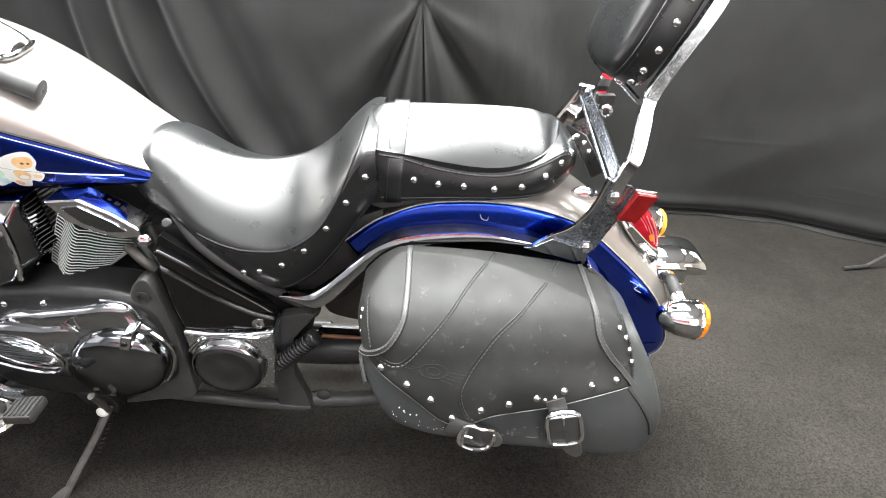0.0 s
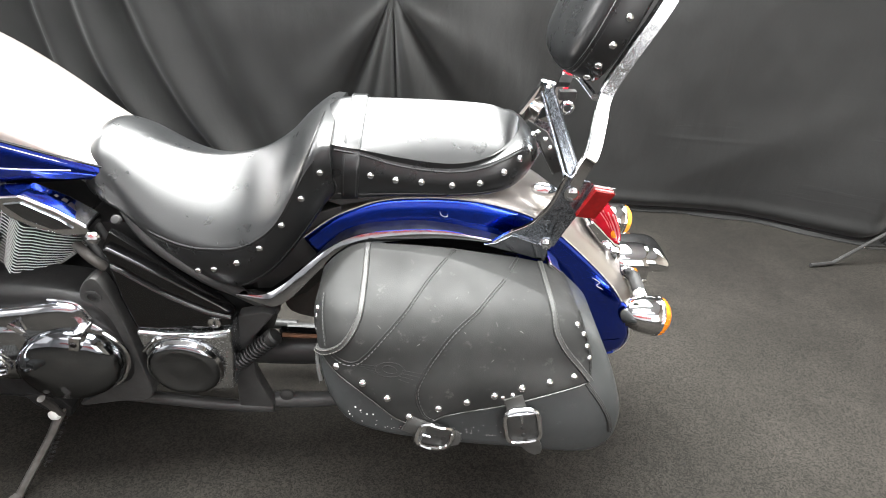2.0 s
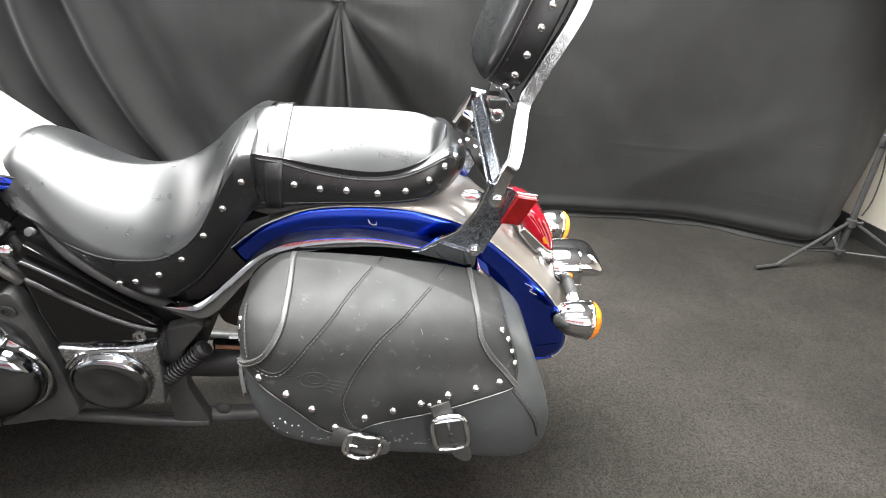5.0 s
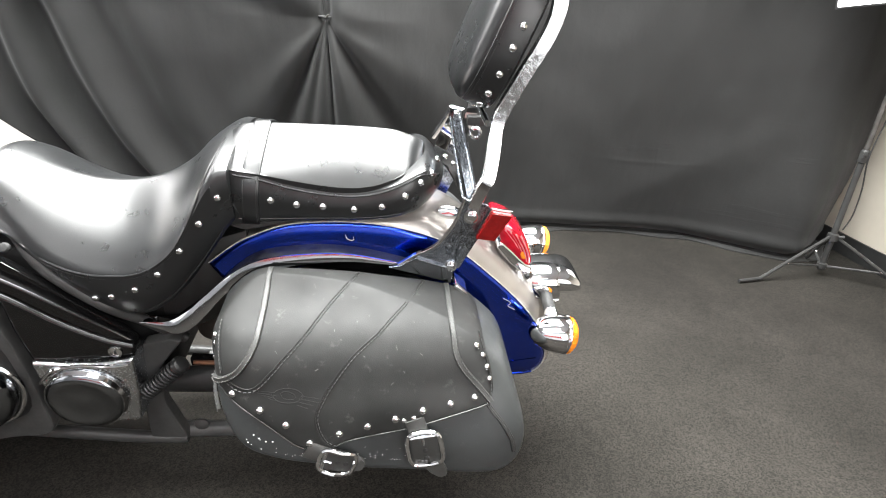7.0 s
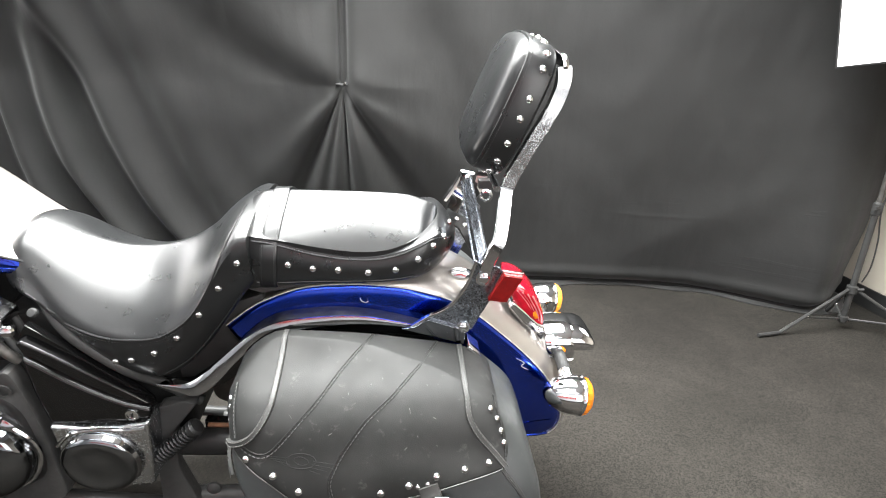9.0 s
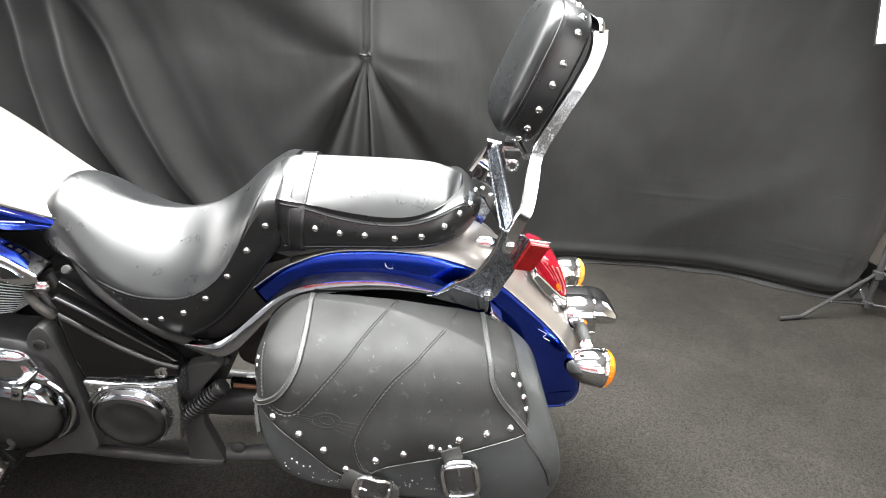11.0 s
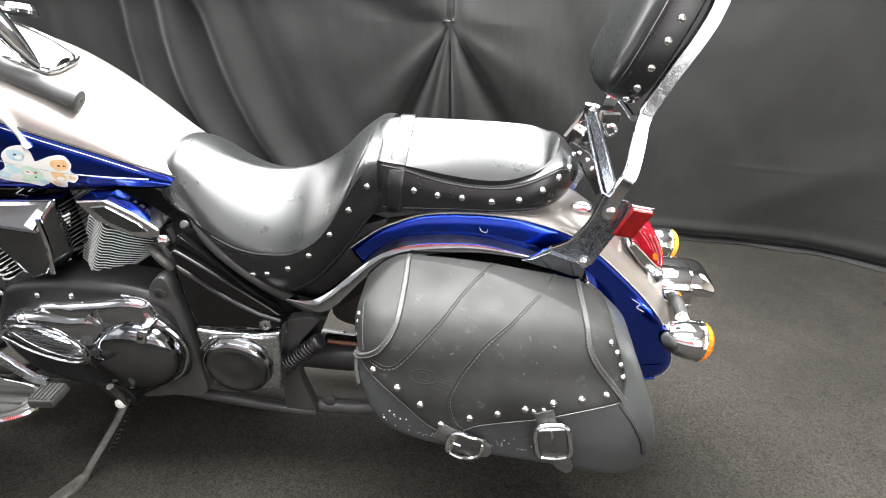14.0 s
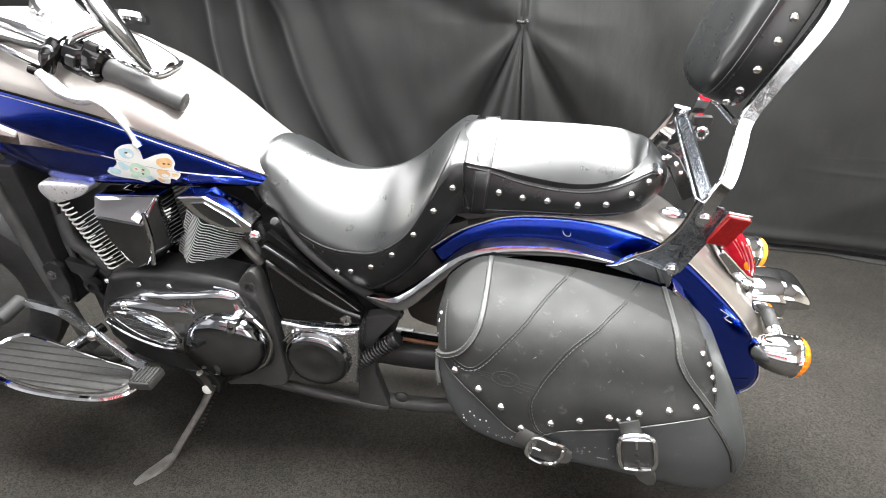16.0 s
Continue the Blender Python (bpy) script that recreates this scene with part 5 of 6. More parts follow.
def seam(owner, pts, off, top=None):
    """A sewn seam on the bag's face; top is where it begins on the upper edge."""
    line = [(q.x, q.y) for q in spline([(a, b, 0) for a, b in pts], 8)]
    norms = [bag_normal(x, z) for x, z in line]
    path = [bag_surface(x, z, off) for x, z in line]
    if top:
        path.insert(0, Vector((top[0], -0.167, top[1])))
        norms.insert(0, Vector((0, -0.4, 0.9)))
    s = part("seam", tube(path, 0.0014, 6), "bag", owner)
    row = []
    for i, p in enumerate(path):
        way = (path[min(i + 1, len(path) - 1)] - path[max(i - 1, 0)]).normalized()
        row.append(p + way.cross(norms[i]) * -0.005 + norms[i] * 0.0008)
    part("stitching", stitches(row, norms, 0.0048, 0.003, 0.0009), "seat_thread", s)
    return s


def buckle(owner, x, z, turn, tail_pts, name, hw, hh):
    """A belt end with a rounded chrome buckle, hanging on the bag's face."""
    st = part(name, ribbon(*(lambda l: ([bag_surface(a, b, 0.006) for a, b in l], [bag_normal(a, b) for a, b in l]))([(q.x, q.y) for q in spline([(a, b, 0) for a, b in tail_pts], 6)]), [0.034 - 0.022 * max((i / (len(tail_pts) * 6 - 6) - 0.8) / 0.2, 0) ** 2 for i in range(len(tail_pts) * 6 - 5)], 0.004), "strap", owner, "grey-worn leather strap with a chrome buckle")
    n = bag_normal(x, z)
    o = bag_surface(x, z, 0.014)
    way = Vector((math.sin(turn), 0, -math.cos(turn)))
    way = (way - n * way.dot(n)).normalized()
    s = way.cross(n)
    ring = spline([o + s * a * hw + way * b * hh + n * (0.005 * (1 - abs(b))) for a, b in [(0, 1), (0.75, 0.9), (1, 0.55), (1.02, 0), (1, -0.55), (0.75, -0.9), (0, -1), (-0.75, -0.9), (-1, -0.55), (-1.02, 0), (-1, 0.55), (-0.75, 0.9)]], 4, True)
    part("buckle", tube(ring + ring[:1], 0.0042, 8, caps=False), "chrome", st)
    part("buckle_bar", tube([o - s * hw * 0.8 - way * hh * 0.75, o + s * hw * 0.8 - way * hh * 0.75], 0.004, 8), "chrome_worn", st)
    part("prong", tube([o - way * hh * 0.75 + n * 0.002, o - way * hh * 0.3 + n * 0.004], [0.003, 0.002], 6), "chrome_worn", st)
    part("strap_end", ribbon([o - way * hh * 0.85 - n * 0.004, o - way * hh * 0.3 - n * 0.001, o + way * hh * 0.4 - n * 0.001, o + way * hh * 0.95 - n * 0.005], n, hw * 1.75, 0.003), "bag_edge", st)
    for k in (0.05, 0.5):
        part("eyelet", lathe([(0.0035, -0.001), (0.0045, 0.001), (0.003, 0.0015)], o + way * hh * k + n * 0.002, n, 12), "rubber", st)


def left_bag():
    root = part("saddlebag", bag_shell(BAG_EDGE, 0.0, -0.155, 0.02), "bag_low", bike, "grey-black leather saddlebag with studs, scuffs and pale specks")
    lid = part("lid", bag_shell(FLAP_EDGE, 0.006, -0.165, 0.004), "bag", root, "stitched leather lid flap with a chrome stud border")
    band(lid, [(-0.045, 0.6225), (-0.046, 0.595), (-0.052, 0.57), (-0.074, 0.542), (-0.1, 0.522), (-0.124, 0.506)], 0.0105, 0.004, 0.007, "bag_edge", top=(-0.044, 0.624))
    band(lid, [(0.279, 0.5845), (0.281, 0.575), (0.284, 0.555), (0.30, 0.530), (0.325, 0.503), (0.346, 0.48)], 0.0105, 0.004, 0.007, "bag_edge", top=(0.279, 0.586))
    band(root, [(0.342, 0.472), (0.368, 0.44), (0.388, 0.405), (0.396, 0.375)], 0.008, 0.004, 0.001, "bag_edge", "corner_piping", 1)
    band(root, [(-0.124, 0.506), (-0.127, 0.485), (-0.118, 0.455)], 0.008, 0.003, 0.001, "bag_edge", "corner_piping", 1)
    band(lid, [(-0.114, 0.583), (-0.113, 0.57), (-0.106, 0.532)], 0.003, 0.0012, 0.0068, "bag", "edge_seam", 1)
    band(lid, [(0.327, 0.575), (0.339, 0.54), (0.346, 0.51), (0.347, 0.486)], 0.003, 0.0012, 0.0068, "bag", "edge_seam", 1)
    rim = [(q.x, q.y) for q in spline([(-0.125, 0.512, 0), (-0.07, 0.480, 0), (-0.03, 0.449, 0), (0.016, 0.410, 0), (0.045, 0.400, 0), (0.075, 0.402, 0), (0.1, 0.414, 0), (0.194, 0.436, 0), (0.33, 0.472, 0), (0.346, 0.483, 0)], 6)]
    part("rim_piping", tube([bag_surface(x, z, 0.0065) for x, z in rim], 0.0016, 6), "bag_edge", lid)
    seam(lid, [(0.093, 0.6145), (0.072, 0.603), (0.032, 0.58), (-0.005, 0.553), (-0.044, 0.518), (-0.062, 0.511), (-0.08, 0.515), (-0.1, 0.524)], 0.006, (0.114, 0.616))
    seam(lid, [(0.197, 0.5985), (0.154, 0.58), (0.107, 0.553), (0.073, 0.515), (0.053, 0.482), (0.046, 0.463), (0.049, 0.44), (0.06, 0.415), (0.076, 0.402)], 0.006, (0.233, 0.598))
    for x, z in [(-0.088, 0.502), (-0.043, 0.478), (-0.002, 0.451), (0.036, 0.416), (0.086, 0.431), (0.134, 0.444), (0.181, 0.457), (0.228, 0.47), (0.276, 0.478), (0.318, 0.487)]:
        n = bag_normal(x, z)
        part("stud", dome(bag_surface(x, z, 0.0075), n, 0.0066, 0.6), "chrome", lid)
    for x, z in [(0.196, 0.453), (0.213, 0.457)]:
        part("small_stud", dome(bag_surface(x, z, 0.0065), bag_normal(x, z), 0.0042, 0.5), "chrome", lid)
    for x, z in [(0.322, 0.562), (0.333, 0.548), (0.34, 0.53), (0.345, 0.512)]:
        n = (bag_normal(x, z) + Vector((0.5, 0, 0))).normalized()
        part("stud", dome(bag_surface(x, z, 0.008), n, 0.0055, 0.6), "chrome", lid)
    for x, z in [(-0.126, 0.562), (-0.128, 0.545), (-0.128, 0.525)]:
        part("stud", dome(bag_surface(x, z, 0.007), (bag_normal(x, z) + Vector((-0.5, 0, 0))).normalized(), 0.0055, 0.6), "chrome", lid)
    buckle(lid, 0.081, 0.379, 1.28, [(0.03, 0.404), (0.055, 0.391), (0.081, 0.38), (0.106, 0.368), (0.126, 0.357)], "front_strap", 0.024, 0.031)
    buckle(lid, 0.233, 0.404, 0.2, [(0.213, 0.455), (0.222, 0.43), (0.233, 0.404), (0.248, 0.365), (0.27, 0.327)], "rear_strap", 0.029, 0.035)
    # embossed winged oval
    ell = [bag_surface(0.002 + 0.024 * math.cos(a) + 0.004 * math.sin(a), 0.497 + 0.011 * math.sin(a) - 0.003 * math.cos(a), 0.0062) for a in span(0, 2 * math.pi, 24)]
    em = part("emblem", tube(ell, 0.0007, 6, caps=False), "bag", lid, "embossed winged oval mark in the leather")
    ell = [bag_surface(0.002 + 0.012 * math.cos(a), 0.497 + 0.006 * math.sin(a) - 0.002 * math.cos(a), 0.0062) for a in span(0, 2 * math.pi, 20)]
    part("emblem_core", tube(ell, 0.0006, 6, caps=False), "bag", em)
    for k in range(4):
        for sgn in (-1, 1):
            z0 = 0.502 - 0.005 * k if sgn < 0 else 0.496 - 0.0045 * k
            x0 = 0.002 + sgn * (0.02 - 0.002 * k)
            wing = [bag_surface(x0 + sgn * u * (0.042 - 0.008 * k), z0 + (0.008 * u if sgn < 0 else -0.006 * u), 0.006) for u in span(0, 1, 6)]
            part("wing", tube(wing, 0.0005, 5), "bag", em)
    rnd = random.Random(4)
    for _ in range(48):
        x, z = rnd.uniform(-0.07, 0.2), 0
        z = lerp([(-0.08, 0.42), (0.0, 0.385), (0.1, 0.37), (0.22, 0.36)], x)[0] + rnd.uniform(0, 0.045) * rnd.random()
        r = rnd.choice((0.0006, 0.0008, 0.001, 0.0016))
        part("speck", lathe([(r, 0), (r * 0.7, 0.0004), (0.0001, 0.0005)], bag_surface(x, z, 0.0006), bag_normal(x, z), 6), "sticker", root)
    for _ in range(16):
        x, z = rnd.uniform(-0.06, 0.3), rnd.uniform(0.5, 0.6)
        a, ln = rnd.uniform(0, 6.28), rnd.choice((0.0012, 0.002, 0.003, 0.006))
        part("scuff", tube([bag_surface(x, z, 0.0062), bag_surface(x + ln * math.cos(a), z + ln * math.sin(a), 0.0062)], 0.0005, 4), "bag_scuff", lid)
    # the right-hand bag, of which only the hidden side faces the camera
    q = new("saddlebag", root.data)
    q.parent = bike
    q.scale = (1, -1, 1)
    tagged(q, "grey-black leather saddlebag on the far side")
    return root


left_bag()


# -- frame --
def tubes(name, pts, r, material="frame", parent=None, label="", sub=5):
    return part(name, tube(spline(pts, sub), r, 12), material, parent or bike, label)


for sgn in (-1, 1):
    y = sgn
    tubes("frame_tube", [(-0.52, y * 0.07, 0.70), (-0.495, y * 0.11, 0.662), (-0.448, y * 0.142, 0.603), (-0.365, y * 0.152, 0.53), (-0.315, y * 0.128, 0.472), (-0.25, y * 0.112, 0.408)], 0.0115)
    tubes("lower_frame_rail", [(-1.15, y * 0.13, 0.19), (-0.95, y * 0.14, 0.2), (-0.72, y * 0.142, 0.195), (-0.65, y * 0.142, 0.178), (-0.5, y * 0.142, 0.152), (-0.36, y * 0.142, 0.132), (-0.29, y * 0.14, 0.128)], 0.014)
    tubes("down_tube", [(-1.18, y * 0.12, 0.76), (-1.17, y * 0.13, 0.66), (-1.154, y * 0.13, 0.5), (-1.138, y * 0.13, 0.344), (-1.118, y * 0.13, 0.2)], 0.017, "down_tube")
    tubes("exhaust_pipe" if sgn > 0 else "lower_cross_tube", [(-0.31, y * 0.12, 0.13), (-0.2, y * 0.12, 0.128), (-0.1, y * 0.11, 0.13), (0.05, y * 0.11, 0.14)], 0.019, "worn_black")
part("pivot_plate", plate([(-0.322, 0.425), (-0.268, 0.438), (-0.245, 0.43), (-0.3, 0.36), (-0.312, 0.25), (-0.285, 0.13), (-0.37, 0.112), (-0.358, 0.25), (-0.335, 0.33)], -0.15, -0.12, 0.006), "frame", bike)
part("pivot_cap", lathe([(0.016, 0), (0.016, 0.006), (0.01, 0.01), (0.0005, 0.011)], (-0.26, -0.125, 0.155), (0, -1, 0.1), 20), "frame", bike)
part("frame_bracket", plate(spline([(-0.583, 0.508), (-0.578, 0.528), (-0.56, 0.55), (-0.54, 0.552), (-0.528, 0.5), (-0.52, 0.4), (-0.52, 0.3), (-0.528, 0.225), (-0.61, 0.21), (-0.69, 0.2), (-0.62, 0.25), (-0.562, 0.33), (-0.556, 0.42), (-0.578, 0.47)], 4, True), -0.195, -0.16, 0.006), "worn_black", bike, "matte black frame bracket with a bolt hole")
part("bracket_bolt", lathe([(0.014, 0), (0.014, 0.003), (0.009, 0.004), (0.008, -0.004), (0.0005, -0.004)], (-0.556, -0.196, 0.515), (0, -1, 0), 20), "rubber", bike)
part("engine_core", box(-1.08, -0.36, -0.11, 0.13, 0.2, 0.5, 0.03), "fin_black", bike)
part("crankcase", plate(spline([(-0.92, 0.48), (-0.87, 0.52), (-0.7, 0.53), (-0.56, 0.5), (-0.53, 0.4), (-0.55, 0.28), (-0.72, 0.22), (-0.9, 0.25), (-0.97, 0.36)], 5, True), -0.2, -0.1, 0.02, 3), "cast", bike, "matte black crankcase behind the chrome covers")
part("inner_mass", box(-0.6, -0.28, -0.1, 0.1, 0.3, 0.62, 0.02), "fin_black", bike)


# -- black side cover, chrome boxes --
def bulge(outline, y_edge, y_mid, steps=6, flat=0.55):
    """A shallow pillow over a side-view outline."""
    pts = spline([(a, b, 0) for a, b in outline], 5, True)
    c = sum(pts, Vector()) / len(pts)
    rings = [[(p.x, y_edge + 0.03, p.y) for p in pts], [(p.x, y_edge, p.y) for p in pts]]
    for k in range(1, steps + 1):
        u = k / steps
        s = math.cos(u * math.pi / 2) if u < 1 else 0.02
        y = y_edge + (y_mid - y_edge) * math.sin(u * math.pi / 2) ** flat
        rings.append([(c.x + (p.x - c.x) * max(s, 0.02), y, c.y + (p.y - c.y) * max(s, 0.02)) for p in pts])
    return skin(bmesh.new(), rings)


side = part("side_cover", plate([(-0.517, 0.582), (-0.497, 0.567), (-0.472, 0.545), (-0.45, 0.526), (-0.424, 0.506), (-0.392, 0.485), (-0.36, 0.467), (-0.314, 0.452), (-0.323, 0.428), (-0.4, 0.416), (-0.51, 0.419), (-0.518, 0.5)], -0.186, -0.15, 0.009, 5), "gloss_black", bike, "glossy black triangular side cover with a lock")
part("upper_facet", plate([(-0.524, 0.606), (-0.514, 0.612), (-0.47, 0.58), (-0.426, 0.545), (-0.343, 0.48), (-0.317, 0.456), (-0.36, 0.46), (-0.424, 0.498), (-0.472, 0.538), (-0.517, 0.572)], -0.177, -0.15, 0.0065, 4), "gloss_black", side)
part("back_panel", plate([(-0.53, 0.6), (-0.506, 0.638), (-0.426, 0.562), (-0.343, 0.482), (-0.32, 0.45), (-0.33, 0.42), (-0.51, 0.412)], -0.163, -0.145, 0.004, 2), "gloss_black", side)
lk = part("lock", lathe([(0.0125, 0), (0.0125, 0.003), (0.009, 0.0035), (0.0085, 0.002), (0.0005, 0.002)], (-0.352, -0.186, 0.442), (0, -1, 0), 20), "chrome", side)
part("key_slot", box(-0.3535, -0.3505, -0.19, -0.187, 0.437, 0.447, 0.0005), "rubber", lk)

cbox = part("chrome_cover_box", plate([(-0.508, 0.424), (-0.45, 0.416), (-0.38, 0.417), (-0.321, 0.428), (-0.33, 0.34), (-0.344, 0.254), (-0.44, 0.246), (-0.498, 0.256), (-0.505, 0.34)], -0.195, -0.13, 0.007, 3), "bracket", bike, "square chrome cover with a round domed cap")
part("round_cap", lathe([(0.074, -0.004), (0.075, 0.006), (0.071, 0.014), (0.062, 0.019), (0.054, 0.02), (0.05, 0.018), (0.02, 0.0185), (0.0005, 0.019)], (-0.428, -0.197, 0.331), (0, -1, 0.02), 48), "dark_chrome", cbox, "domed round cap in darkened chrome")
part("cap_rim", lathe([(0.0735, 0), (0.0765, 0.006), (0.0725, 0.013)], (-0.428, -0.1968, 0.331), (0, -1, 0.02), 48), "chrome", cbox)
part("brow", tube(spline([(-0.503, -0.196, 0.372), (-0.47, -0.198, 0.405), (-0.42, -0.198, 0.415), (-0.36, -0.198, 0.412), (-0.33, -0.196, 0.415)], 6), 0.004, 8), "chrome", cbox)

cover = part("engine_cover", bulge([(-0.705, 0.418), (-0.64, 0.452), (-0.575, 0.44), (-0.54, 0.395), (-0.54, 0.345), (-0.575, 0.293), (-0.65, 0.264), (-0.715, 0.28), (-0.744, 0.35)], -0.2, -0.255, 8, 0.45), "dark_chrome", bike, "large chrome engine cover, toned dark for the floor it mirrors")
part("cover_rim", tube([(p.x, -0.205, p.y) for p in spline([(-0.705, 0.42, 0), (-0.64, 0.455, 0), (-0.575, 0.443, 0), (-0.537, 0.396, 0), (-0.537, 0.345, 0), (-0.572, 0.289, 0), (-0.65, 0.26, 0), (-0.715, 0.276, 0), (-0.747, 0.35, 0)], 6, True)], 0.005, 8), "chrome", cover)
part("cover_boss", plate([(-0.592, 0.462), (-0.57, 0.46), (-0.584, 0.424), (-0.604, 0.428)], -0.252, -0.2, 0.004), "chrome", cover)
part("boss_screw", dome((-0.588, -0.2525, 0.444), (0, -1, 0.1), 0.006, 0.5), "gloss_black", cover)
part("shoulder", bulge([(-0.862, 0.44), (-0.84, 0.471), (-0.8, 0.485), (-0.763, 0.488), (-0.693, 0.497), (-0.624, 0.506), (-0.587, 0.494), (-0.575, 0.462), (-0.55, 0.42), (-0.6, 0.36), (-0.75, 0.38)], -0.19, -0.222, 8, 0.42), "mid_chrome", cover, "curved chrome shoulder of the engine cover")
part("shoulder_edge", tube(spline([(-0.64, -0.197, 0.507), (-0.61, -0.2, 0.506), (-0.587, -0.2, 0.497), (-0.574, -0.2, 0.464)], 5), 0.003, 8), "chrome_worn", cover)
front = part("sprocket_cover", bulge([(-0.925, 0.405), (-0.9, 0.45), (-0.84, 0.465), (-0.76, 0.462), (-0.7, 0.455), (-0.69, 0.38), (-0.72, 0.315), (-0.79, 0.315), (-0.87, 0.345)], -0.2, -0.235, 8, 0.4), "mid_chrome", bike, "chrome front cover with a ribbed oval recess")
oval = [(-0.912, 0.412), (-0.87, 0.44), (-0.79, 0.43), (-0.745, 0.385), (-0.75, 0.352), (-0.79, 0.345), (-0.85, 0.365), (-0.895, 0.392)]
part("oval_rim", tube([(p.x, -0.237, p.y) for p in spline([(a, b, 0) for a, b in oval], 6, True)], 0.0028, 8), "chrome", front)
for k in range(6):
    z = 0.428 - k * 0.0125
    part("rib", tube([(-0.885 + k * 0.014, -0.24, z - 0.004), (-0.775 + k * 0.004, -0.24, z - 0.014)], 0.0006, 6), "dark_chrome", front)
part("top_clip", tube([(-0.72, -0.22, 0.455), (-0.7, -0.235, 0.475), (-0.69, -0.225, 0.45)], 0.005, 8), "chrome", front)
part("cover_bolt", dome((-0.86, -0.225, 0.452), (0, -1, 0.5), 0.011, 0.7, 16), "chrome", front)
part("upper_case", lathe([(0.045, -0.03), (0.05, -0.02), (0.05, 0.02), (0.04, 0.03), (0.0005, 0.031)], (-0.845, -0.16, 0.475), (0, -1, 0.25), 28), "cast", bike)
for x, z in [(-0.82, 0.5), (-0.745, 0.503), (-0.9, 0.5)]:
    part("case_bolt", dome((x, -0.205, z), (0, -1, 0.2), 0.006), "chrome_worn", bike)


# -- cylinders --
def cylinder(name, base, lean, count, pitch, left, right, grow, label):
    """A stack of cooling fins whose edges are machined bright; the far end widens towards the head."""
    root = part(name, lathe([(0.05, 0), (0.05, count * pitch)], (0, -0.04, 0), (0, 0, 1), 20), "fin_black", bike, label)
    root.matrix_local = Matrix.Translation(base) @ Matrix.Rotation(lean, 4, "Y")
    for k in range(count):
        u = k / (count - 1)
        g0, g1 = grow[0] + (1 - grow[0]) * u ** 0.8, grow[1] + (1 - grow[1]) * u ** 0.8
        plan = [Vector((x * g0, y, 0)) for x, y in left] + [Vector((x * g1, y, 0)) for x, y in right]
        plan = spline([(p.x, p.y, 0) for p in plan], 3, True)
        c = Vector((0, -0.03, 0))
        z = k * pitch
        bm = bmesh.new()
        rings = [[c + (p - c) * s + Vector((0, 0, z + h)) for p in plan] for s, h in ((0.55, 0.0003), (0.988, 0.0003), (1.0, 0.0009), (1.0, 0.0017), (0.988, 0.0023), (0.55, 0.0023))]
        skin(bm, rings)
        ob = part("fin", bm, "fin_black", root, smooth=False)
        ob.data.materials.append(M["fin"])
        n = len(plan)
        for f in ob.data.polygons:
            if 2 * n <= f.index < 4 * n:
                f.material_index = 1
    return root


REAR_L = [(-0.068, 0.02), (-0.071, -0.1), (-0.05, -0.118), (-0.016, -0.152)]
REAR_R = [(0.006, -0.144), (0.045, -0.13), (0.09, -0.092), (0.09, 0.02)]
cylinder("rear_cylinder", (-0.722, 0, 0.508), radians(30), 19, 0.0079, REAR_L, REAR_R, (0.85, 0.3), "finned rear cylinder with bright machined fin edges")
FRONT_L = [(-0.075, 0.02), (-0.078, -0.1), (-0.07, -0.128), (-0.05, -0.14), (-0.02, -0.14)]
FRONT_R = [(0.05, -0.14), (0.12, -0.135), (0.16, -0.12), (0.165, -0.08), (0.16, 0.02)]
cylinder("front_cylinder", (-0.868, 0, 0.485), radians(-30), 20, 0.0088, FRONT_L, FRONT_R, (0.8, 0.4), "finned front cylinder with bright machined fin edges")
rocker = part("rear_rocker_cover", plate([(-0.685, 0.708), (-0.626, 0.713), (-0.575, 0.685), (-0.534, 0.652), (-0.536, 0.636), (-0.576, 0.632), (-0.622, 0.647), (-0.658, 0.668)], -0.172, -0.12, 0.004, 3), "chrome", bike, "chrome rocker cover over the rear cylinder")
part("facet", plate([(-0.655, 0.698), (-0.624, 0.702), (-0.57, 0.668), (-0.556, 0.65), (-0.59, 0.648), (-0.63, 0.668)], -0.176, -0.17, 0.002), "dark_chrome", rocker)
for k in range(13):
    x, z = -0.74 - 0.0033 * k, 0.664 - 0.0092 * k
    part("fin_end", tube(spline([(x - 0.012, -0.148, z + 0.001), (x - 0.003, -0.156, z - 0.001), (x + 0.007, -0.154, z), (x + 0.013, -0.146, z + 0.002)], 3), 0.0019, 6), "fin", bike)
for k in range(15):
    x, z = -0.995 + 0.0043 * k, 0.655 - 0.0115 * k
    part("fin_end", tube(spline([(x - 0.02, -0.135, z - 0.002), (x - 0.012, -0.145, z - 0.003), (x + 0.006, -0.15, z), (x + 0.018, -0.142, z + 0.004)], 3), [0.0016] * 4 + [0.0025] * 3 + [0.0018] * 4, 8), "fin", bike)
part("front_rocker_cover", bulge([(-1.035, 0.69), (-1.01, 0.712), (-0.907, 0.71), (-0.924, 0.686), (-0.962, 0.671), (-1.01, 0.66)], -0.14, -0.156, 6, 0.35), "alu", bike, "pale rocker cover over the front cylinder")
rim6 = [(-0.888, 0.695), (-0.735, 0.703), (-0.738, 0.585), (-0.785, 0.537), (-0.822, 0.522), (-0.87, 0.6)]
face6 = [(-0.868, 0.662), (-0.762, 0.65), (-0.764, 0.578), (-0.786, 0.55), (-0.815, 0.537), (-0.853, 0.602)]
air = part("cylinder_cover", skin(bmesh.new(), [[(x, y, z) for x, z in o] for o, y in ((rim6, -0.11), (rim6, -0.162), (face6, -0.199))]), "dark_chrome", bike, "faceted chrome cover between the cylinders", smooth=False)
ob_bevel = air.modifiers.new("soft_edges", "BEVEL")
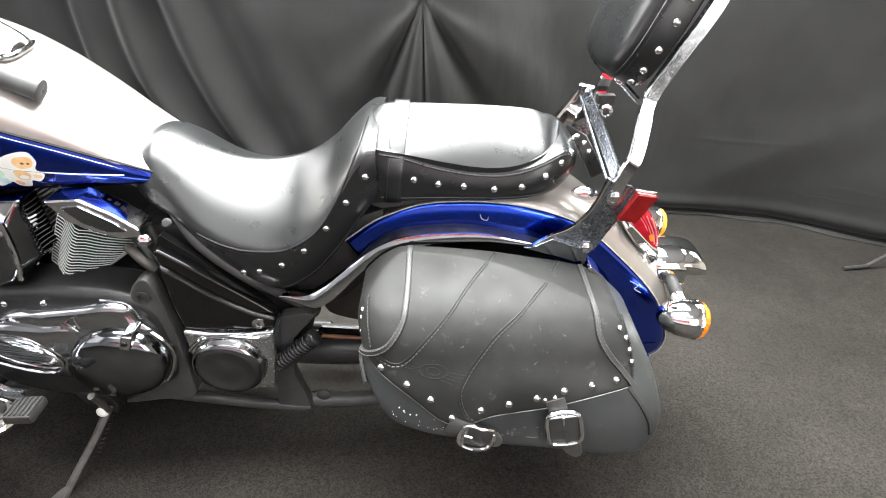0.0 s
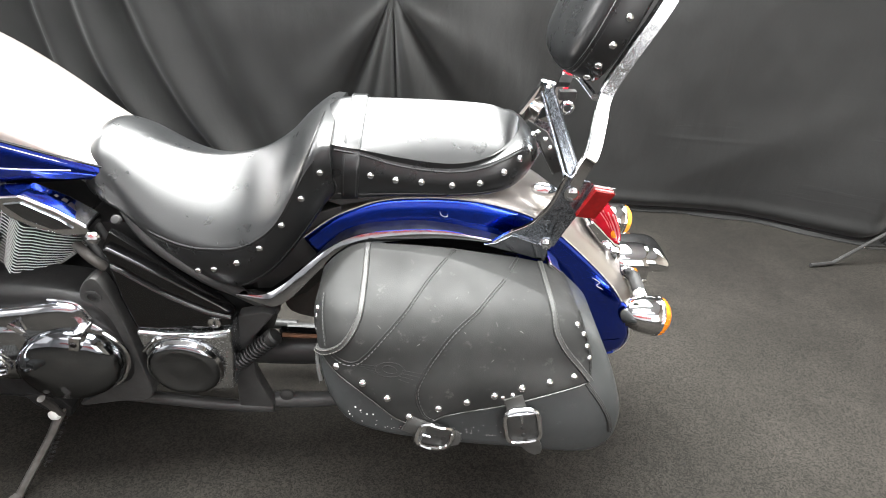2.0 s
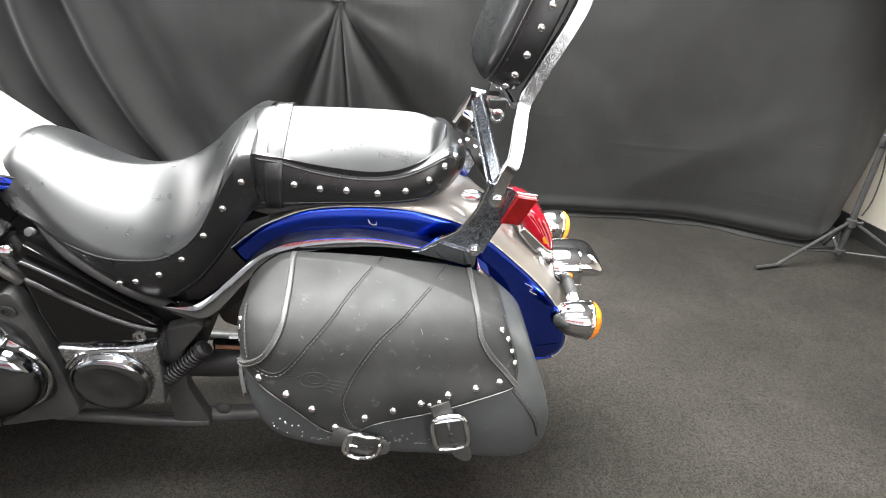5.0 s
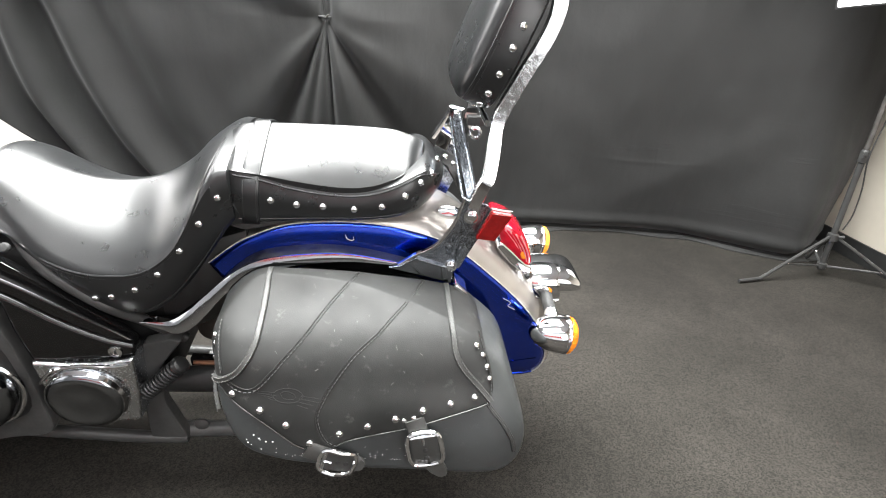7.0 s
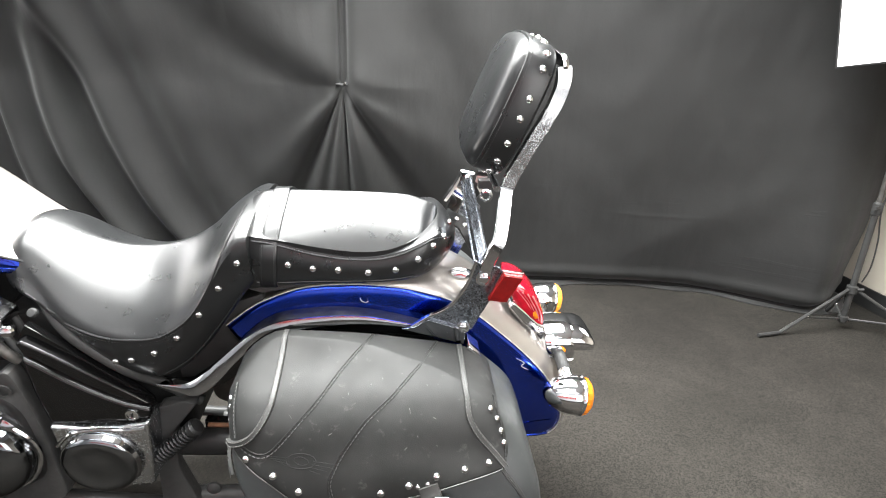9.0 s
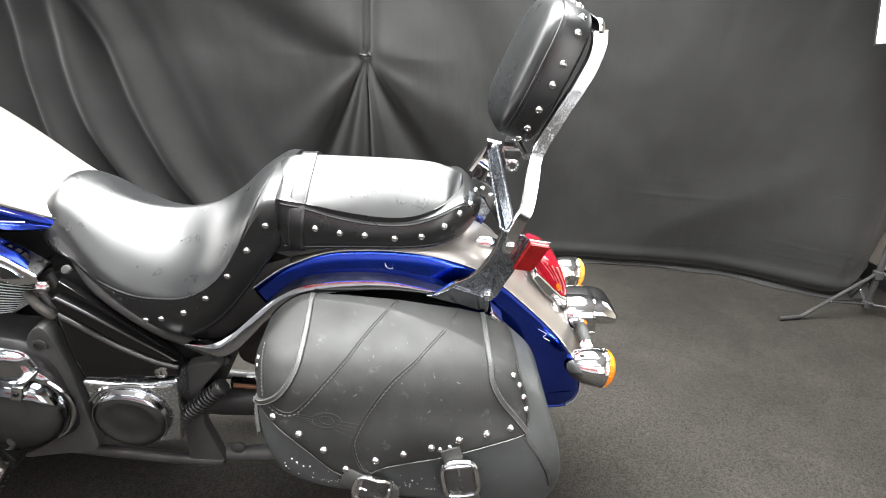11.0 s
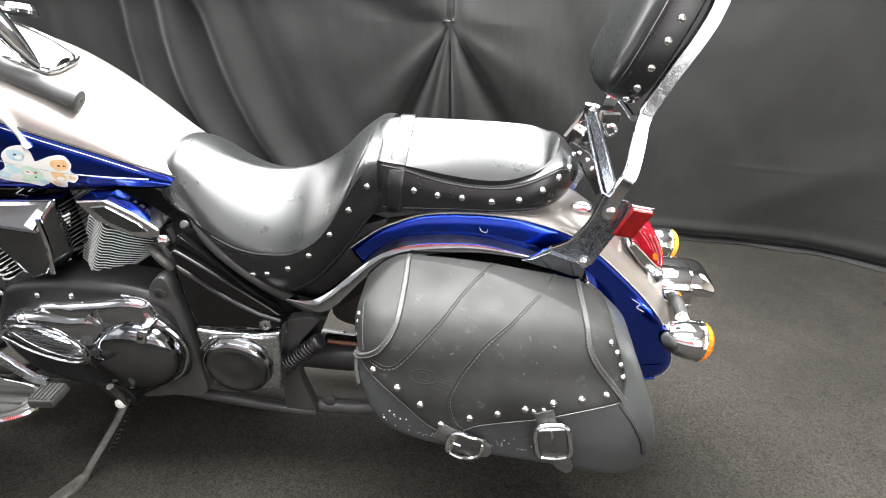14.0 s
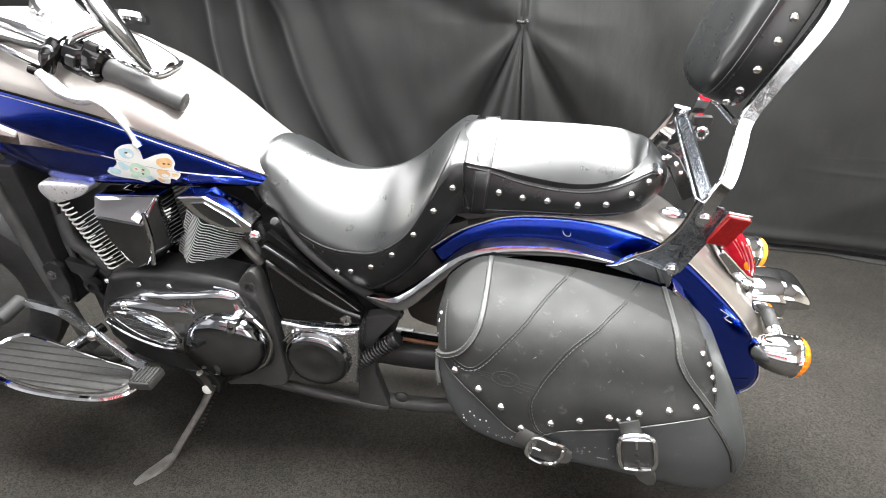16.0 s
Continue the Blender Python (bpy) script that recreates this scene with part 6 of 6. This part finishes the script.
ob_bevel.width, ob_bevel.segments = 0.005, 3
part("chamfer", skin(bmesh.new(), [[(-0.884, -0.163, 0.692), (-0.74, -0.163, 0.7), (-0.766, -0.1995, 0.655), (-0.864, -0.1995, 0.667)], [(-0.882, -0.165, 0.693), (-0.742, -0.165, 0.7), (-0.766, -0.2015, 0.657), (-0.864, -0.2015, 0.669)]]), "chrome", air, smooth=False)
part("facet_edge", tube(spline([(-0.757, -0.19, 0.675), (-0.757, -0.194, 0.61), (-0.775, -0.192, 0.55)], 4), 0.005, 8), "chrome", air)
part("lower_lip", tube(spline([(-0.855, -0.185, 0.6), (-0.83, -0.192, 0.555), (-0.79, -0.19, 0.55)], 5), 0.005, 8), "chrome", air)
part("spark_cap", tube(spline([(-0.58, -0.15, 0.6), (-0.55, -0.17, 0.585), (-0.535, -0.165, 0.56)], 5), 0.009, 10), "grey_metal", bike)
part("banjo_bolt", lathe([(0.012, 0), (0.012, 0.012), (0.008, 0.016), (0.0005, 0.017)], (-0.535, -0.16, 0.625), (0.3, -1, 0.3), 12), "chrome", bike)
part("seat_buffer", lathe([(0.008, 0), (0.009, 0.006), (0.007, 0.009), (0.0005, 0.01)], (-0.49, -0.15, 0.655), (0, -0.8, 0.6), 18), "rubber", bike)
for i, pts in enumerate([[(-0.6, -0.12, 0.64), (-0.565, -0.14, 0.61), (-0.545, -0.15, 0.57), (-0.55, -0.14, 0.5)], [(-0.56, -0.12, 0.66), (-0.54, -0.13, 0.62), (-0.53, -0.13, 0.54)], [(-1.05, -0.1, 0.62), (-1.02, -0.13, 0.52), (-0.97, -0.12, 0.42), (-0.98, -0.12, 0.3)], [(-1.08, -0.09, 0.66), (-1.06, -0.12, 0.5), (-1.02, -0.12, 0.36)]]):
    tubes("hose" if i > 1 else "ignition_lead", pts, 0.007, "rubber")
part("radiator", box(-1.14, -1.09, -0.14, 0.14, 0.36, 0.74, 0.008), "fin_black", bike, "black radiator behind the down tubes")
mount = part("engine_mount", plate([(-1.124, 0.483), (-1.096, 0.498), (-1.073, 0.485), (-1.068, 0.43), (-1.081, 0.381), (-1.106, 0.366), (-1.126, 0.409)], -0.155, -0.135, 0.005), "cast", bike, "black engine mounting bracket with two bolts")
for x, z in [(-1.103, 0.46), (-1.095, 0.388)]:
    part("bolt", lathe([(0.013, 0), (0.013, 0.003), (0.009, 0.004), (0.009, 0.009), (0.0005, 0.01)], (x, -0.155, z), (0, -1, 0), 6), "down_tube", mount)
horn = part("horn_bracket", plate([(-1.062, 0.501), (-0.981, 0.481), (-1.01, 0.448), (-0.988, 0.43), (-1.031, 0.412), (-1.041, 0.457), (-1.06, 0.467)], -0.145, -0.125, 0.004), "cast", bike)
part("bracket_eye", lathe([(0.02, 0), (0.02, 0.014), (0.009, 0.016), (0.008, 0.006), (0.0005, 0.006)], (-1.003, -0.145, 0.438), (0, -1, 0), 20), "cast", horn)
part("water_hose", tube(spline([(-1.06, -0.1, 0.6), (-1.03, -0.125, 0.54), (-0.97, -0.13, 0.5), (-0.95, -0.13, 0.44)], 5), 0.016, 12), "rubber", bike)


# -- rear shock spring and footpeg remains --
def coil():
    a, b = Vector((-0.345, -0.17, 0.298)), Vector((-0.25, -0.165, 0.384))
    ax = (b - a).normalized()
    u = ax.cross(Vector((0, 1, 0))).normalized()
    v = ax.cross(u)
    turns, r = 11, 0.016
    pts = [a + (b - a) * (0.12 + 0.8 * k / (turns * 14)) + u * r * math.cos(2 * math.pi * k / 14) + v * r * math.sin(2 * math.pi * k / 14) for k in range(turns * 14 + 1)]
    root = part("preload_spring", tube(pts, 0.0031, 6), "cast", bike, "small black coil spring with a chrome end")
    part("core", tube([a, b], 0.011, 12), "down_tube", root)
    part("end_cap", lathe([(0.019, 0), (0.019, 0.01), (0.014, 0.014), (0.0005, 0.014)], b - ax * 0.008, ax, 20), "cast", root)
    part("chrome_end", tube([a - ax * 0.004, a - ax * 0.03 + Vector((0, 0, -0.006))], [0.011, 0.008], 12), "chrome", root)
    part("clevis", lathe([(0.014, -0.01), (0.014, 0.01)], a - ax * 0.022 + Vector((0.004, 0, 0.02)), (0, 1, 0), 14), "chrome_worn", root)


coil()


# -- side stand --
stand = part("side_stand", tube(spline([(-0.722, -0.2, 0.2), (-0.745, -0.24, 0.15), (-0.79, -0.30, 0.075), (-0.806, -0.325, 0.045)], 5), [0.012, 0.012, 0.011, 0.011, 0.011, 0.010, 0.010], 10, flat=0.8), "grey_metal", bike, "grey steel side stand on the carpet")
foot = [(-0.80, -0.315, 0.056), (-0.815, -0.345, 0.05), (-0.832, -0.375, 0.049), (-0.845, -0.405, 0.052)]
part("stand_foot", ribbon(spline(foot, 4), (0.1, 0.15, 1), [0.014, 0.02, 0.026, 0.03, 0.032, 0.033, 0.033, 0.033, 0.032, 0.03, 0.026, 0.02, 0.012], 0.007), "grey_metal", stand)
part("stand_bracket", plate([(-0.785, 0.245), (-0.715, 0.235), (-0.7, 0.2), (-0.712, 0.17), (-0.745, 0.185), (-0.77, 0.21)], -0.205, -0.17, 0.004), "cast", stand)
part("pivot_bolt", dome((-0.724, -0.226, 0.205), (0, -1, 0.1), 0.0125, 0.5, 18), "sticker", stand, "pale round pivot bolt")
part("stand_tang", tube(spline([(-0.713, -0.22, 0.2), (-0.708, -0.235, 0.25), (-0.705, -0.25, 0.29)], 4), [0.006, 0.006, 0.005, 0.008], 8), "grey_metal", stand)
spr = [Vector((-0.722 - 0.045 * k / 90, -0.2 - 0.06 * k / 90, 0.178 - 0.1 * k / 90)) + Vector((0.006 * math.cos(k * 0.75), 0.004 * math.sin(k * 0.75), 0)) for k in range(91)]
part("return_spring", tube(spr, 0.0018, 5), "cast", stand)


# -- floorboard and gear lever --
def floorboard():
    o, tilt = Vector((-1.03, -0.295, 0.295)), Matrix.Rotation(radians(0), 4, "Y")
    out = spline([(-0.22, 0.03, 0), (-0.19, 0.085, 0), (-0.1, 0.075, 0), (0.0, 0.055, 0), (0.1, 0.035, 0), (0.175, 0.022, 0), (0.206, -0.01, 0), (0.19, -0.045, 0), (0.13, -0.066, 0), (0.0, -0.068, 0), (-0.1, -0.052, 0), (-0.19, -0.02, 0)], 6, True)

    def slab(s, z0, z1, e=0.003):
        return skin(bmesh.new(), [[o + tilt @ Vector((p.x * s * q, p.y * s * q, z)) for p in out] for q, z in ((0.97, z0), (1, z0 + e), (1, z1 - e), (0.98, z1))])
    root = part("floorboard", slab(1.0, -0.018, 0.004), "grey_metal", bike, "rubber-topped rider floorboard with a bright metal rim")
    ring = [o + tilt @ Vector((p.x * 1.02, p.y * 1.03, -0.002)) for p in out]
    part("rim", tube(ring + ring[:1], 0.008, 8, caps=False), "chrome", root)
    part("rubber_pad", slab(0.93, 0.003, 0.01), "board", root)
    for k in range(6):
        y = -0.05 + 0.021 * k
        x1 = lerp([(-0.06, 0.13), (-0.04, 0.175), (-0.01, 0.188), (0.015, 0.17), (0.04, 0.05), (0.06, -0.05)], y)[0]
        x0 = lerp([(-0.06, -0.06), (-0.04, -0.12), (0.0, -0.19), (0.06, -0.19)], y)[0]
        part("groove", tube([o + tilt @ Vector((x0, y, 0.0105)), o + tilt @ Vector((x1, y, 0.0098))], 0.0032, 6), "rubber", root)
    part("mount", tube([o + tilt @ Vector((-0.05, 0.06, -0.01)), o + tilt @ Vector((-0.02, 0.16, -0.01))], 0.014, 10), "chrome_worn", root)
    part("mount_arm", tube([o + tilt @ Vector((0.08, 0.05, -0.02)), o + tilt @ Vector((0.1, 0.18, -0.04))], 0.013, 10), "cast", root)


floorboard()
lever = part("gear_lever", ribbon(spline([(-1.05, -0.29, 0.49), (-0.99, -0.29, 0.482), (-0.95, -0.29, 0.47), (-0.91, -0.285, 0.425), (-0.87, -0.285, 0.385), (-0.83, -0.29, 0.352), (-0.79, -0.295, 0.345)], 5), (0, -1, 0.5), 0.016, 0.008), "chrome_worn", bike, "heel and toe gear lever of dull steel")
part("heel_pad", plate([(-0.808, 0.318), (-0.806, 0.34), (-0.752, 0.344), (-0.75, 0.322)], -0.345, -0.292, 0.006), "board", lever, "ribbed rubber heel pad")
for k in range(6):
    part("pad_rib", tube([(-0.8 + 0.009 * k, -0.34, 0.342 + 0.0006 * k), (-0.8 + 0.009 * k, -0.297, 0.342 + 0.0006 * k)], 0.0022, 6), "rubber", lever)
part("toe_pad", tube([(-1.05, -0.345, 0.482), (-1.05, -0.34, 0.482), (-1.048, -0.285, 0.49)], [0.013, 0.0155, 0.0155], 14), "rubber", lever)
part("lever_pivot", dome((-0.9, -0.295, 0.415), (0, -1, 0.3), 0.011, 0.7, 16), "chrome", lever)


# -- front end, turned to the left lock --
part("fork_left", tube([(-1.33, -0.16, 0.74), (-1.39, -0.2, 0.55), (-1.46, -0.24, 0.33)], [0.024, 0.027, 0.03], 16), "grey_metal", bike, "left fork leg")
wheel("front_wheel", (-1.55, -0.16, 0.325), radians(35), 0.325, 0.13, "spoked front wheel turned to the left")


def front_fender():
    bm = bmesh.new()
    rings = []
    for p in span(62, 165, 26):
        c, s = math.cos(radians(p)), math.sin(radians(p))
        rings.append([(r * c, d, r * s) for d, r in [(-0.085, 0.31), (-0.08, 0.345), (-0.05, 0.365), (0, 0.372), (0.05, 0.365), (0.08, 0.345), (0.085, 0.31)]])
    ob = part("front_fender", skin(bm, rings, False, False), "blue", bike, "blue front fender")
    ob.matrix_local = Matrix.Translation((-1.55, -0.16, 0.325)) @ Matrix.Rotation(radians(35), 4, "Z")
    m = ob.modifiers.new("thickness", "SOLIDIFY")
    m.thickness = 0.004


front_fender()


def handlebar():
    bar = spline([(-1.13, -0.05, 1.045), (-1.05, -0.105, 1.04), (-0.98, -0.12, 1.026), (-0.916, -0.122, 1.007), (-0.864, -0.12, 0.984), (-0.80, -0.115, 0.946)], 6)
    root = part("handlebar", tube(bar, 0.0125, 14), "chrome", bike, "chrome handlebar turned to full left lock")
    g0, g1 = Vector((-0.795, -0.11, 0.943)), Vector((-0.657, -0.1, 0.879))
    ax = (g1 - g0).normalized()
    ln = (g1 - g0).length
    part("grip", lathe([(0.018, 0), (0.0215, 0.004), (0.0205, 0.012), (0.0185, 0.03), (0.0185, ln - 0.012), (0.0195, ln - 0.01), (0.0195, ln - 0.002), (0.017, ln), (0.004, ln + 0.0005), (0.0005, ln - 0.002)], g0, ax, 28), "grip", root, "grey rubber grip")
    side = ax.cross(Vector((0, 0, 1))).normalized()
    up = side.cross(ax)
    sw = part("switch_housing", lathe([(0.022, -0.074), (0.029, -0.07), (0.031, -0.045), (0.031, -0.038), (0.0295, -0.036), (0.0295, -0.034), (0.031, -0.032), (0.031, -0.006), (0.026, 0.0)], g0, ax, 28, squash=(1.2, 0.95), up=up), "gloss_black", root, "black switch housing")
    part("switch_button", box(-0.012, 0.012, -0.006, 0.006, -0.008, 0.008, 0.003), "rubber", sw).matrix_local = Matrix.Translation(g0 - ax * 0.025 + up * 0.034 + side * 0.012) @ Vector((1, 0, 0)).rotation_difference(ax).to_matrix().to_4x4()
    part("rocker", box(-0.009, 0.009, -0.005, 0.005, -0.01, 0.01, 0.003), "rubber", sw).matrix_local = Matrix.Translation(g0 - ax * 0.05 + side * 0.03) @ Vector((1, 0, 0)).rotation_difference(ax).to_matrix().to_4x4()
    part("housing_screw", dome(g0 - ax * 0.012 + side * 0.03 - up * 0.008, side, 0.004, 0.4), "chrome", sw)
    perch = part("clutch_perch", lathe([(0.018, -0.104), (0.025, -0.1), (0.026, -0.082), (0.019, -0.078)], g0, ax, 22), "gloss_black", root, "black clutch lever perch")
    c0 = g0 - ax * 0.09
    part("perch_arm", tube(spline([c0 + side * 0.01, c0 + side * 0.03 - up * 0.012, Vector((-0.888, -0.155, 0.945)), Vector((-0.91, -0.168, 0.955))], 4), [0.022, 0.02, 0.018, 0.017, 0.016, 0.015, 0.014, 0.013, 0.012, 0.011, 0.01, 0.009, 0.008], 12), "gloss_black", perch)
    part("perch_screw", lathe([(0.011, 0), (0.011, 0.003), (0.009, 0.005), (0.0005, 0.0052)], c0 + side * 0.03, side + up * 0.3, 18), "chrome_worn", perch)
    lev = spline([(-0.893, -0.16, 0.945), (-0.86, -0.168, 0.915), (-0.83, -0.17, 0.902), (-0.795, -0.165, 0.897), (-0.772, -0.16, 0.872), (-0.755, -0.155, 0.835), (-0.746, -0.155, 0.806)], 6)
    part("clutch_lever", tube(lev, [0.015] * 8 + [0.0135] * 8 + [0.0085] * 6 + [0.0075] * 10 + [0.008] * 2 + [0.0115] * 4, 12, flat=0.75), "alu", root, "polished clutch lever")
    mo, ma = Vector((-0.754, -0.1, 1.012)), Vector((0.48, 0, -0.877))
    ms, mt = Vector((0, 1, 0)), Vector((0.877, 0, 0.48))
    rings = []
    for u, r in [(-0.1, 0.35), (-0.08, 0.75), (-0.05, 1.0), (0.0, 1.0), (0.04, 0.8), (0.07, 0.5), (0.083, 0.2)]:
        rings.append([mo + ma * u + ms * 0.022 * r * math.cos(a) + mt * 0.021 * max(r, 0.5) * (math.sin(a) if math.sin(a) < 0 else 0.6 * math.sin(a)) for a in (2 * math.pi * k / 20 for k in range(20))])
    mir = part("mirror", skin(bmesh.new(), rings), "chrome", root, "chrome teardrop mirror seen edge-on")
    part("mirror_rim", tube([mo + ma * u + ms * -0.023 * r + mt * 0.004 for u, r in [(-0.1, 0.35), (-0.08, 0.75), (-0.05, 1.0), (0.0, 1.0), (0.04, 0.8), (0.07, 0.5), (0.085, 0.2)]], 0.004, 8), "rubber", mir)
    part("mirror_stem", tube(spline([(-0.845, -0.125, 0.978), (-0.832, -0.125, 0.997), (-0.8, -0.115, 1.01), (-0.77, -0.105, 1.018)], 5), 0.0075, 10), "chrome", root)
    for k, pts in enumerate([[(-0.888, -0.16, 0.958), (-0.93, -0.165, 0.98), (-1.0, -0.155, 1.003), (-1.12, -0.12, 1.0), (-1.22, -0.08, 0.94)], [(-0.86, -0.125, 0.968), (-0.94, -0.135, 0.992), (-1.04, -0.13, 1.01), (-1.14, -0.09, 1.0), (-1.22, -0.05, 0.92)]]):
        part("cable", tube(spline(pts, 6), 0.0055, 8), "rubber" if k else "chrome_worn", root)
    part("riser", tube([(-1.1, -0.02, 1.03), (-1.16, 0.0, 0.97)], 0.02, 14), "chrome", root)


handlebar()
part("steering_head", tube([(-1.24, 0, 0.72), (-1.17, 0, 0.98)], 0.035, 18), "frame", bike)
hl = part("headlamp", lathe([(0.02, -0.12), (0.06, -0.1), (0.085, -0.05), (0.092, 0.0), (0.09, 0.02)], (-1.33, -0.09, 0.93), (-0.82, -0.57, 0), 32), "chrome", bike, "chrome bucket headlamp")
part("headlamp_glass", lathe([(0.088, 0.02), (0.05, 0.034), (0.0005, 0.038)], (-1.33, -0.09, 0.93), (-0.82, -0.57, 0), 32), "glass", hl)
